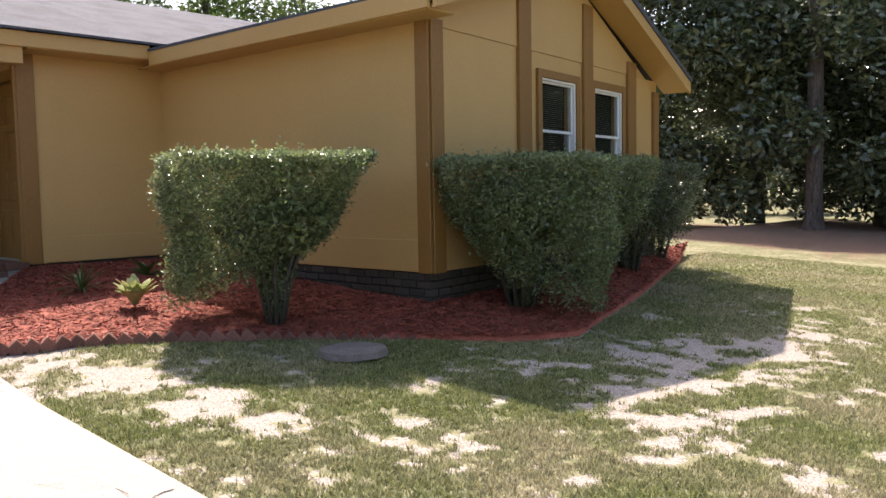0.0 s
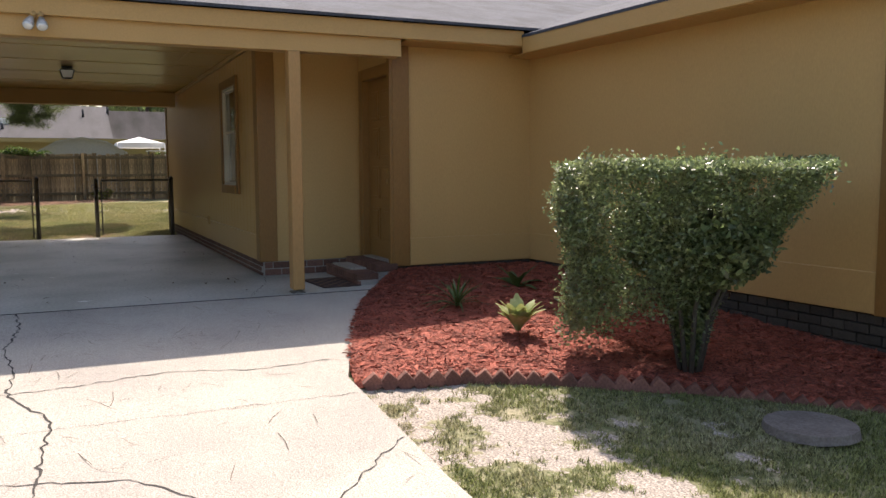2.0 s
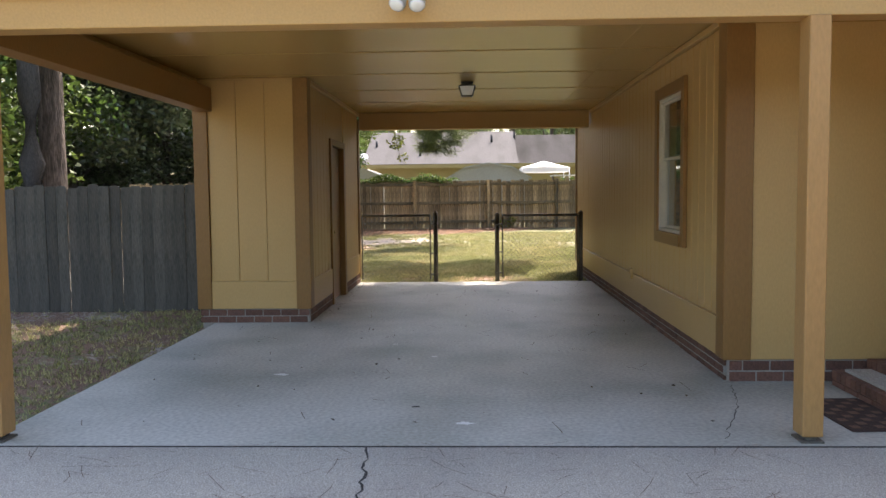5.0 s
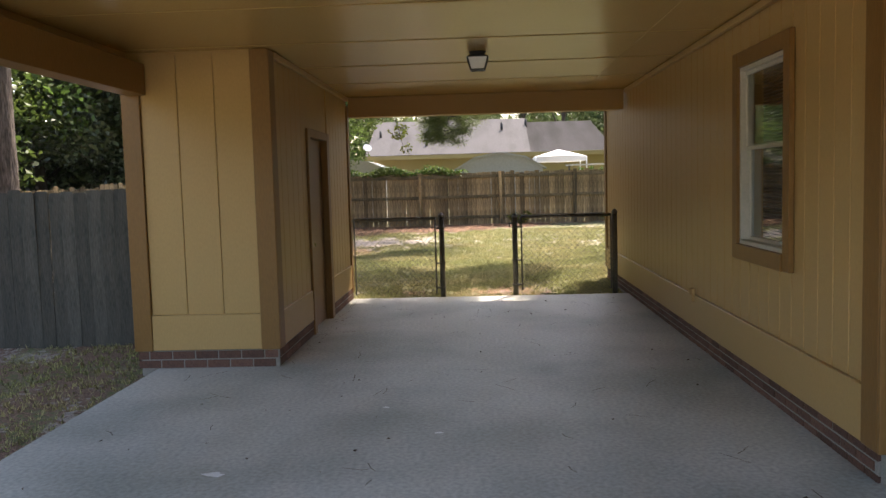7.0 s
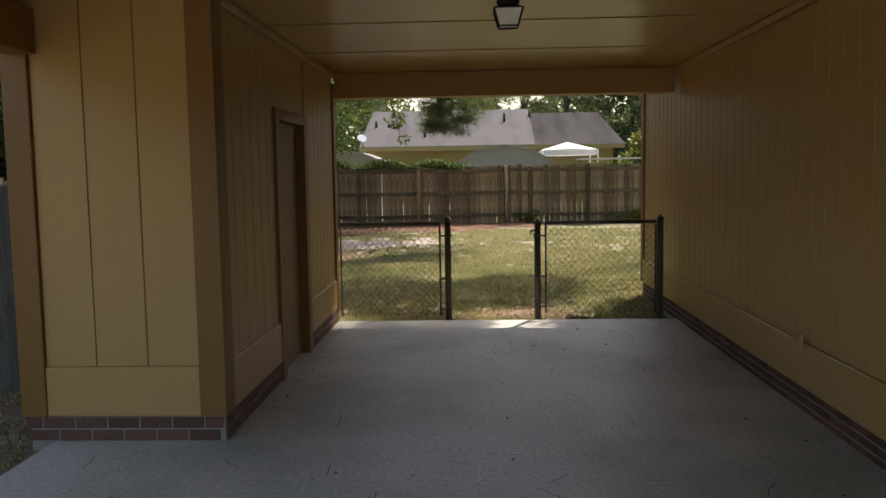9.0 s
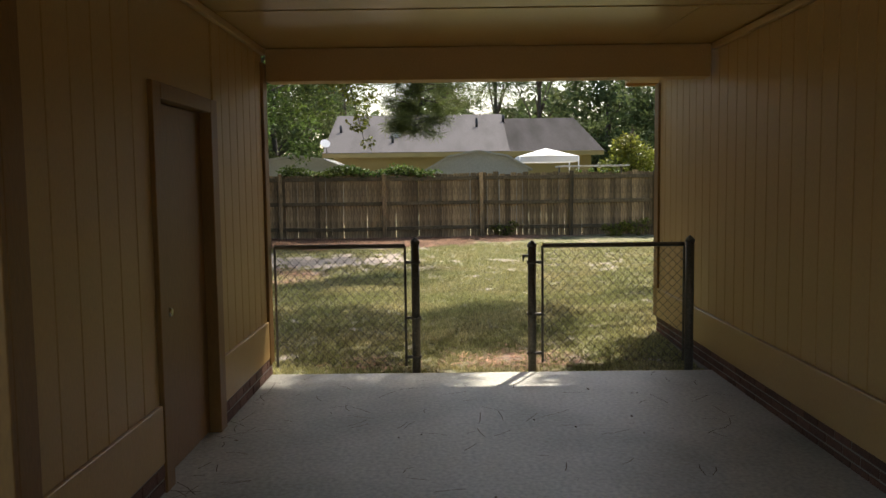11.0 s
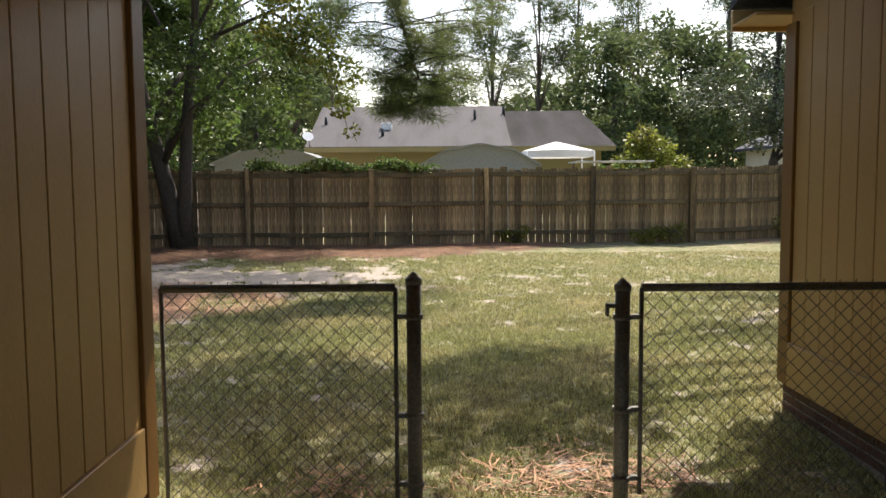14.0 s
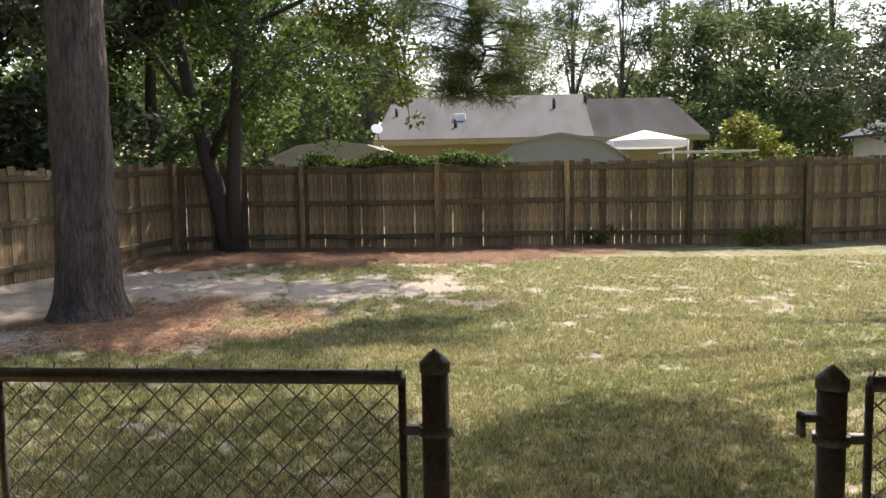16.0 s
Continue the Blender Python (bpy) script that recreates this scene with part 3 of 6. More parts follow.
    bricks(st, 1.14, 0.0, 0.05, lambda a, z: pose(-10.5 + a, 3.185, z), BRICK, rise=0.05)
    for x, y, z, w_, d_ in ((-10.08, 3.215, 0.1205, 0.66, 0.25), ):
        bm = B()
        box(bm, (x - w_ / 2, y, z), (x + w_ / 2, y + 0.19, z + 0.022), bev=0.004)
        part("tread", bm, DRIVEM, st, "pale stone tread")


make_alcove()


def make_front_wall():
    """The recessed front wall and the wing's side wall."""
    y1 = (W @ Vector((-4.49, 0, 0))).y
    w = wall_run("wall_front", [((XR - 0.14, YD + 0.02, 0.165), (XR, y1 + 0.1, 2.75))], "smooth tan painted front wall")
    strip("skirt_board", (XR, YD + 0.205, SILL), (XR + 0.02, y1 - 0.01, 0.472), SIDING, "", w)
    base = wall_run("brick_base_front", [((XR - 0.1, YD - 0.02, -0.4), (XR - 0.025, y1, 0.163))], "dark weathered brick base", None, MORTARD)
    bricks(base, y1 - YD, -0.2, 0.163, lambda a, z: pose(XR - 0.015, YD + a, z, 0, 0, 90), BRICKD)
    w = wall_run("wall_wing", [((-4.6, 0.0, 0.165), (-0.002, 0.14, 2.75))], "smooth tan painted side wall of the wing", W)
    strip("skirt_board", (-4.47, -0.02, SILL), (-0.14, -0.001, 0.475), SIDING, "", w, W)
    strip("corner_trim", (-0.135, -0.03, 0.16), (0.03, 0.0, 2.62), TRIM, "", w, W)
    base = wall_run("brick_base_wing", [((-4.5, 0.03, -0.7), (-0.03, 0.1, 0.163))], "dark weathered brick base of the wing", W, MORTARD)
    bricks(base, 4.45, -0.45, 0.163, lambda a, z: W @ pose(-4.45 + a, 0.02, z), BRICKD)


def make_gable():
    """The wing's gable wall with its two windows and brown boards."""
    def top(u):
        return 2.50 + 0.335 * (u + 0.0) if u < 2.75 else 3.42 - 0.40 * (u - 2.75)
    wins = [(2.54, 0.86), (3.90, 0.86)]
    z0, z1 = 1.0, 2.19
    runs = [((-0.14, 0.002, 0.165), (0.0, 2.11, 2.46)), ((-0.14, 2.97, 0.165), (0, 3.47, 2.46)), ((-0.14, 4.33, 0.165), (0, 5.6, 2.46))]
    for c, w_ in wins:
        runs += [((-0.14, c - w_ / 2, 0.165), (0, c + w_ / 2, z0)), ((-0.14, c - w_ / 2, z1), (0, c + w_ / 2, 2.46))]
    w = wall_run("wall_gable", runs, "tan painted gable wall with brown vertical boards", WG)
    bm = B()
    prism(bm, [(0.002, 2.463), (5.15, 2.463), (2.75, 3.5), (0.002, 2.6)], 0, -0.14, 0.012, WG)
    part("gable_panel", bm, SIDING, w)
    for name, u0, u1 in (("corner_trim", 0.0, 0.19), ("board", 1.60, 1.86), ("board", 3.16, 3.41), ("board", 4.50, 4.77), ("end_trim", 5.42, 5.6)):
        strip(name, (0.0005 if u0 else 0.0305, u0, 0.16), (0.045 if u0 else 0.05, u1, min(top(u0), top(u1)) + 0.02), TRIM, "", w, WG)
    for c, w_ in wins:
        window(None, WG @ pose(0.004, c, 0, 0, 0, -90), w_, z0, z1, 1.6, 0.09)
    base = wall_run("brick_base_gable", [((-0.1, 0.03, -0.7), (-0.03, 5.6, 0.163))], "dark weathered brick base of the gable", WG, MORTARD)
    bricks(base, 5.55, -0.45, 0.163, lambda a, z: WG @ pose(-0.02, 0.02 + a, z, 0, 0, 90), BRICKD)


make_front_wall()
make_gable()


def make_storage():
    """The storage room beside the carport, with a plain door."""
    x1 = -17.73
    w = wall_run("wall_storage", [((XS - 0.12, -2.53, 0.16), (XS - 0.012, YS - 0.013, 2.72)), ((x1, -2.53, 0.16), (XS - 0.12, -2.42, 2.72)),
                                  ((-15.10, YS - 0.12, 0.16), (XS - 0.12, YS - 0.013, 2.72)), ((x1, YS - 0.12, 0.16), (-16.13, YS - 0.013, 2.72)),
                                  ((-16.13, YS - 0.12, 2.12), (-15.10, YS - 0.013, 2.72)), ((x1, -2.42, 0.16), (x1 + 0.1, YS - 0.12, 2.72))],
                 "tan painted storage room wall of vertical boards")
    boards(w, -2.39, -1.43, 0.47, 2.70, lambda a, z: pose(XS - 0.012, a, z, 0, 0, 90), 0.32)
    boards(w, -15.03, XS - 0.16, 0.47, 2.66, lambda a, z: pose(a, YS - 0.012, z, 0, 0, 180), 0.205)
    boards(w, x1 + 0.12, -16.21, 0.47, 2.66, lambda a, z: pose(a, YS - 0.012, z, 0, 0, 180), 0.205)
    for n, a, b, mt in (("skirt_board", (XS - 0.01, -2.39, SILL - 0.01), (XS + 0.016, -1.43, 0.468), SIDING),
                        ("skirt_board", (-15.03, YS - 0.011, SILL - 0.01), (XS - 0.16, YS + 0.016, 0.468), SIDING),
                        ("skirt_board", (x1 + 0.12, YS - 0.011, SILL - 0.01), (-16.21, YS + 0.016, 0.468), SIDING),
                        ("corner_trim", (XS - 0.008, -1.43, SILL - 0.014), (XS + 0.026, YS + 0.024, 2.716), TRIM),
                        ("corner_trim", (XS - 0.16, YS - 0.008, SILL - 0.014), (XS - 0.009, YS + 0.024, 2.716), TRIM),
                        ("corner_trim", (XS - 0.008, -2.55, SILL - 0.014), (XS + 0.026, -2.39, 2.6), TRIM),
                        ("end_trim", (x1 - 0.02, YS - 0.01, 0.1), (x1 + 0.12, YS + 0.022, 2.6), TRIM),
                        ("crown_moulding", (x1, YS - 0.01, 2.665), (XS - 0.16, YS + 0.03, 2.715), SIDING)):
        strip(n, a, b, mt, "", w)
    base = wall_run("brick_base_storage", [((XS - 0.1, -2.5, -0.2), (XS + 0.006, YS + 0.006, 0.155)), ((-15.1, YS - 0.1, -0.2), (XS - 0.1, YS + 0.006, 0.155)),
                                           ((x1, YS - 0.1, -0.2), (-16.13, YS + 0.006, 0.155))], "red brown brick base of the storage room", None, MORTAR)
    bricks(base, 1.24, 0.0, 0.155, lambda a, z: pose(XS - 0.008, -2.53 + a, z, 0, 0, 90), BRICK)
    bricks(base, 1.55, 0.0, 0.155, lambda a, z: pose(XS - 0.02 - a, YS - 0.008, z), BRICK)
    bricks(base, 1.5, 0.0, 0.155, lambda a, z: pose(-16.2 - a, YS - 0.008, z), BRICK)
    d = thing("door_2", (-15.6, YS, 0), "plain brown storage room door with a small knob, closed", "door", kind="structure")
    bm = B()
    box(bm, (-16.07, YS - 0.09, 0.012), (-15.16, YS - 0.05, 2.06), bev=0.003)
    part("leaf", bm, TRIM, d)
    bm = B()
    for a, b in (((-16.21, YS - 0.1, 0.0), (-16.075, YS + 0.024, 2.15)), ((-15.155, YS - 0.1, 0.0), (-15.03, YS + 0.024, 2.15)), ((-16.075, YS - 0.1, 2.065), (-15.155, YS + 0.024, 2.15))):
        box(bm, a, b, bev=0.004)
    part("casing", bm, TRIM, d)
    bm = B()
    tube(bm, [(-15.21, YS - 0.05, 0.93), (-15.21, YS - 0.045, 0.93), (-15.21, YS - 0.01, 0.93), (-15.21, YS + 0.005, 0.93), (-15.21, YS + 0.022, 0.93)], [0.03, 0.012, 0.012, 0.027, 0.02], 12)
    part("door_handle", bm, CHROME, d, "worn nickel knob")


make_storage()


def make_carport_frame():
    beam = strip("beam_front", (-9.30, -2.5, 2.395), (-9.13, YD - 0.03, 2.60), BEAM, "ochre painted front beam of the carport")
    for y, lab in ((2.40, "tan painted square wooden carport post on a metal foot"), (-2.345, "ochre painted square wooden carport post")):
        p = thing("carport_post", (-9.17, y, 0), lab, "post", "carport posts")
        bm = B()
        box(bm, (-9.245, y, 0.035), (-9.095, y + 0.118, 2.394), bev=0.006)
        part("shaft", bm, POSTM, p)
        bm = B()
        box(bm, (-9.25, y - 0.004, 0.0), (-9.09, y + 0.122, 0.012))
        box(bm, (-9.22, y + 0.03, 0.012), (-9.12, y + 0.09, 0.035))
        part("foot", bm, DARKM, p, "dark steel post foot")
    strip("beam_side", (-13.55, -2.5, 2.36), (-9.305, -2.33, 2.62), TRIM, "brown painted side beam of the carport")
    strip("beam_rear", (-17.92, YS + 0.026, 2.452), (-17.70, YR - 0.036, 2.716), BEAM, "brown painted rear beam of the carport")
    bm = B()
    x0, cuts = -17.92, [-16.22, -14.81, -13.42, -12.02, -10.6, -9.31]
    for x in cuts:
        box(bm, (x0 + 0.004, -2.49, 2.72), (x - 0.004, 1.868, 2.74), bev=0.002)
        box(bm, (x0 + 0.004, 1.876, 2.72), (x - 0.004, YR + 0.01, 2.74), bev=0.002)
        if x > -9.4:
            break
        box(bm, (x - 0.016, -2.45, 2.714), (x + 0.016, YR - 0.04, 2.7195), bev=0.002)
        x0 = x
    box(bm, (-17.69, 1.858, 2.714), (XA, 1.886, 2.7185), bev=0.002)
    box(bm, (-17.92, -2.5, 2.742), (-9.31, YR + 0.01, 2.76))
    box(bm, (XA, YR + 0.012, 2.65), (-9.31, YD, 2.69))
    solid("ceiling", bm, CEIL, "tan painted carport ceiling of flat panels", "ceiling", kind="structure")


make_carport_frame()


def make_roof():
    def slab(name, pts, axis, a, b, m, label):
        bm = B()
        prism(bm, pts, axis, a, b, m)
        return solid(name, bm, SHINGLE, label, "roof", kind="structure")
    slab("roof_carport", [(-9.03, 2.775), (-13.9, 4.36), (-19.1, 2.948), (-19.1, 2.896), (-13.9, 4.28), (-9.03, 2.745)], 1, -2.85, 2.19, None, "low carport roof of grey asphalt shingles")
    slab("roof_main", [(-9.03, 2.775), (-13.9, 4.36), (-20.05, 2.84), (-20.05, 2.79), (-13.9, 4.28), (-9.03, 2.745)], 1, 2.191, 13.0, None, "low main roof of grey asphalt shingles")
    outline = [(-0.42, 2.70), (2.75, 3.72), (5.95, 2.50), (5.95, 2.45), (2.75, 3.64), (-0.42, 2.67)]
    bm = B()
    far_end = [bm.verts.new(W @ Vector((-9.0, u, z))) for u, z in outline]
    street_end = [bm.verts.new(WG @ Vector((0.42, u, z))) for u, z in outline]
    for k in range(6):
        bm.faces.new((far_end[k], far_end[(k + 1) % 6], street_end[(k + 1) % 6], street_end[k]))
    bm.faces.new(far_end[::-1])
    bm.faces.new(street_end)
    solid("roof_wing", bm, SHINGLE, "wing roof of grey asphalt shingles", "roof", kind="structure")
    y1 = (W @ Vector((-4.1, -0.37, 0))).y
    strip("fascia_front", (-9.12, -2.8, 2.575), (-9.08, y1, 2.742), BEAM, "ochre painted front fascia board")
    strip("soffit_front", (-9.56, YD + 0.02, 2.565), (-9.121, y1 + 0.3, 2.59), BEAM, "ochre painted soffit")
    strip("fascia_wing", (-4.16, -0.39, 2.50), (0.36, -0.35, 2.672), BEAM, "ochre painted fascia board of the wing", None, W)
    strip("soffit_wing", (-4.5, -0.349, 2.495), (0.34, 0.0, 2.515), BEAM, "ochre painted soffit of the wing", None, W)
    for name, pts in (("rake_left", [(-0.39, 2.50), (2.75, 3.50), (2.75, 3.66), (-0.39, 2.66)]), ("rake_right", [(2.751, 3.50), (5.93, 2.29), (5.93, 2.45), (2.751, 3.66)])):
        bm = B()
        prism(bm, pts, 0, 0.36, 0.40, WG)
        solid(name, bm, BEAM, "ochre painted rake board of the gable", "trim", kind="structure")
    for name, pts in (("soffit_rake_left", [(-0.35, 2.52), (2.75, 3.51), (2.75, 3.53), (-0.35, 2.54)]), ("soffit_rake_right", [(2.751, 3.51), (5.9, 2.31), (5.9, 2.33), (2.751, 3.53)])):
        bm = B()
        prism(bm, pts, 0, 0.0, 0.358, WG)
        solid(name, bm, BEAM, "ochre painted gable soffit", "trim", kind="structure")
    strip("fascia_rear", (-20.03, 2.19, 2.63), (-19.99, 13.0, 2.78), BEAM, "tan painted rear fascia board")
    strip("soffit_rear", (-19.99, 2.19, 2.66), (-19.55, 13.0, 2.68), BEAM, "tan painted rear soffit")
    wall_run("wall_rear", [((-19.58, YR + 0.17, -0.3), (-19.45, 13.0, 2.75)), ((-19.58, 12.9, -0.3), (-9.7, 13.0, 2.75))], "plain tan rear walls of the house")
    wall_run("wall_wing_far", [((-9.0, 5.46, -0.7), (-0.15, 5.6, 2.45))], "plain tan far wall of the wing", WG)
    bm = B()
    prism(bm, [(-9.2, 2.60), (-13.9, 4.2), (-18.4, 2.75), (-18.4, 2.60)], 1, -2.62, -2.5)
    solid("wall_gable_carport", bm, SIDING, "plain tan gable over the carport", "wall", kind="structure")


make_roof()

# ---- planting bed ----
MULCH = mat("red_wood_mulch", (0.30, 0.078, 0.048), 0.85, 0.3, 7, 70, 0.7, col2=(0.20, 0.05, 0.03), mix=0.7, island=0.6, depth=0.02)
LEAFB = mat("small_glossy_leaf", (0.17, 0.225, 0.095), 0.3, 0.15, 3, 40, 0.0, col2=(0.25, 0.28, 0.13), mix=0.8, island=0.5, translucent=0.42, spec=0.8)
LEAFD = mat("dark_glossy_leaf", (0.085, 0.115, 0.055), 0.28, 0.15, 1, 20, 0.0, col2=(0.085, 0.11, 0.045), mix=0.8, island=0.5, translucent=0.15, spec=0.5)
LEAFM = mat("glossy_magnolia_leaf", (0.10, 0.13, 0.065), 0.25, 0.15, 1, 20, 0.0, col2=(0.11, 0.13, 0.06), mix=0.8, island=0.5, translucent=0.2, spec=0.8)
LEAFG = mat("green_backlit_leaf", (0.075, 0.13, 0.03), 0.5, 0.15, 0.6, 20, 0.0, col2=(0.12, 0.15, 0.035), mix=0.8, island=0.45, translucent=0.45, spec=0.3)
LEAFY = mat("yellow_green_leaf", (0.15, 0.18, 0.03), 0.5, 0.15, 0.8, 20, 0.0, col2=(0.20, 0.17, 0.03), mix=0.8, island=0.4, translucent=0.5, spec=0.3)
NEEDLE = mat("pine_needles", (0.085, 0.12, 0.04), 0.5, 0.15, 1, 20, 0.0, col2=(0.12, 0.135, 0.045), mix=0.6, island=0.45, translucent=0.4, spec=0.3)
# lighter copy of NEEDLE: the bough's sunlight is put into its colour
BOUGHN = mat("sun_lightened_pine_needles", (0.13, 0.17, 0.05), 0.45, 0.15, 1, 20, 0.0, col2=(0.17, 0.18, 0.06), mix=0.6, island=0.45, translucent=0.5, spec=0.4)
FARLEAF = mat("far_foliage", (0.085, 0.12, 0.045), 0.7, 0.15, 0.4, 8, 0.0, col2=(0.12, 0.13, 0.05), mix=0.7, island=0.4, translucent=0.4, spec=0.2)
GRASS = mat("grass_blade", (0.19, 0.21, 0.075), 0.6, 0.1, 0.9, 20, 0.0, col2=(0.34, 0.30, 0.18), mix=1.0, island=0.65, translucent=0.3, spec=0.2)
DRY = mat("dry_twig", (0.10, 0.065, 0.04), 0.9, 0.3, 8, 60, 0.2, island=0.4)
STRAW = mat("fallen_pine_straw", (0.36, 0.20, 0.115), 0.85, 0.2, 4, 40, 0.0, col2=(0.13, 0.07, 0.045), mix=0.8, island=0.5)


def bed_edge(t):
    """The bed's outer edge, from the driveway round to the far end of the gable."""
    pts = [(-9.1, 3.28), (-8.5, 2.90), (-7.8, 2.58), (-6.9, 2.22), (-6.2, 2.07), (-6.05, 2.8), (-5.72, 3.4), (-5.3, 4.1), (-4.6, 4.9), (-3.95, 5.6), (-3.72, 6.3), (-4.15, 7.6), (-4.8, 9.4), (-5.9, 12.2)]
    s = t * (len(pts) - 1)
    k = min(int(s), len(pts) - 2)
    a, b = Vector(pts[k]), Vector(pts[k + 1])
    return a.lerp(b, s - k)


def bed_inner(t):
    pts = [(-9.6, 3.72), (-9.6, 4.2), (-9.6, 4.8), (-9.6, 5.4), (-8.8, 5.45), (-8.0, 5.5), (-7.0, 5.6), (-6.2, 5.65), (-5.2, 5.72), (-5.1, 5.9), (-5.2, 7.0), (-5.4, 8.4), (-5.7, 10.2), (-6.4, 13.4)]
    s = t * (len(pts) - 1)
    k = min(int(s), len(pts) - 2)
    a, b = Vector(pts[k]), Vector(pts[k + 1])
    return a.lerp(b, s - k)


def bed_z(x, y, r):
    """The height of the mulch, r from the outer edge 0 to the wall 1."""
    g = -0.03 - 0.06 * max(0.0, x - SLAB_X)
    return g + 0.03 + 0.13 * min(1.0, r * 1.3) + 0.018 * noise.noise((x * 4, y * 4, 3)) + 0.012 * noise.noise((x * 11, y * 11, 3))


def make_bed():
    n, m_ = 160, 34
    verts, faces = [], []
    for i in range(n + 1):
        a, b = bed_edge(i / n), bed_inner(i / n)
        for j in range(m_ + 1):
            p = a.lerp(b, j / m_)
            verts.append((p.x, p.y, bed_z(p.x, p.y, j / m_) - (0.06 if j == 0 else 0)))
    for i in range(n):
        for j in range(m_):
            k = i * (m_ + 1) + j
            faces.append((k, k + 1, k + m_ + 2, k + m_ + 1))
    me = bpy.data.meshes.new("mulch_bed")
    me.from_pydata(verts, [], faces)
    me.polygons.foreach_set("use_smooth", np.ones(len(faces), bool))
    me.materials.append(MULCH)
    tagged(new("mulch_bed", me), "bed of red wood mulch along the house", "mulch bed", kind="structure")
    rng = np.random.default_rng(5)
    N_ = 65000
    tt, rr = rng.uniform(0, 1, N_), rng.uniform(0.0, 1, N_)
    pos = []
    for t, r in zip(tt, rr):
        p = bed_edge(t).lerp(bed_inner(t), r)
        pos.append((p.x, p.y, bed_z(p.x, p.y, r) + 0.006))
    pos = np.array(pos)
    d = rng.normal(size=(N_, 3)) * (1, 1, 0.14)
    d /= np.linalg.norm(d, axis=1, keepdims=True)
    s = np.cross(d, rng.normal(size=(N_, 3)) * (0.12, 0.12, 1))
    s /= np.linalg.norm(s, axis=1, keepdims=True)
    L, w = rng.uniform(0.010, 0.040, (N_, 1)), rng.uniform(0.003, 0.008, (N_, 1))
    co = np.stack([pos - d * L - s * w, pos + d * L - s * w * 0.6, pos + d * L + s * w, pos - d * L + s * w * 0.7], 1).reshape(-1, 3)
    tagged(new("mulch_chips", quads("mulch_chips", co, 4, MULCH)), "loose red mulch chips", "mulch", kind="stuff")


make_bed()


def make_border():
    """Scalloped brick edging set at a slant, saw-toothed along the front of the bed."""
    b = thing("brick_edging", (-6.0, 2.8, gz(-6.0, 2.8)), "saw-toothed row of slanted red brown edging bricks", "garden edging", kind="structure")
    bm = B()
    box(bm, (-0.055, -0.035, -0.055), (0.055, 0.035, 0.055), bev=0.006)
    me = mesh_of("brick", bm, mat("edging_brick", (0.20, 0.085, 0.06), 0.85, 0.25, 7, 70, 0.5, col2=(0.13, 0.06, 0.05), rand=0.3))
    pts = [bed_edge(4 / 13 + (8.2 / 13 - 4 / 13) * k / 200) for k in range(201)]
    acc, last, rng = 0.0, pts[0], random.Random(2)
    for a, c in zip(pts, pts[1:]):
        acc += (c - a).length
        if acc >= 0.105:
            acc = 0.0
            ang = math.degrees(math.atan2(c.y - a.y, c.x - a.x))
            sink = 0.0 if c.y < 4.0 else 0.02 + 0.02 * (c.y - 4)
            piece("brick", me, b, pose(c.x, c.y, -0.03 - 0.06 * (c.x - SLAB_X) + 0.0 - sink, rng.uniform(-5, 5), 0, ang) @ pose(0, 0, 0, 0, 45 + rng.uniform(-6, 6), 0))


make_border()


def leaf_part(name, pos, rng, length, width, material, parent, up=0.0, label=""):
    co = fold(rng, pos, length, width, up) - np.array(BASE[parent.name])
    ob = new(name, quads(name, co, 4, material))
    ob.parent = parent
    BASE[ob.name] = BASE[parent.name]
    return tagged(ob, label)


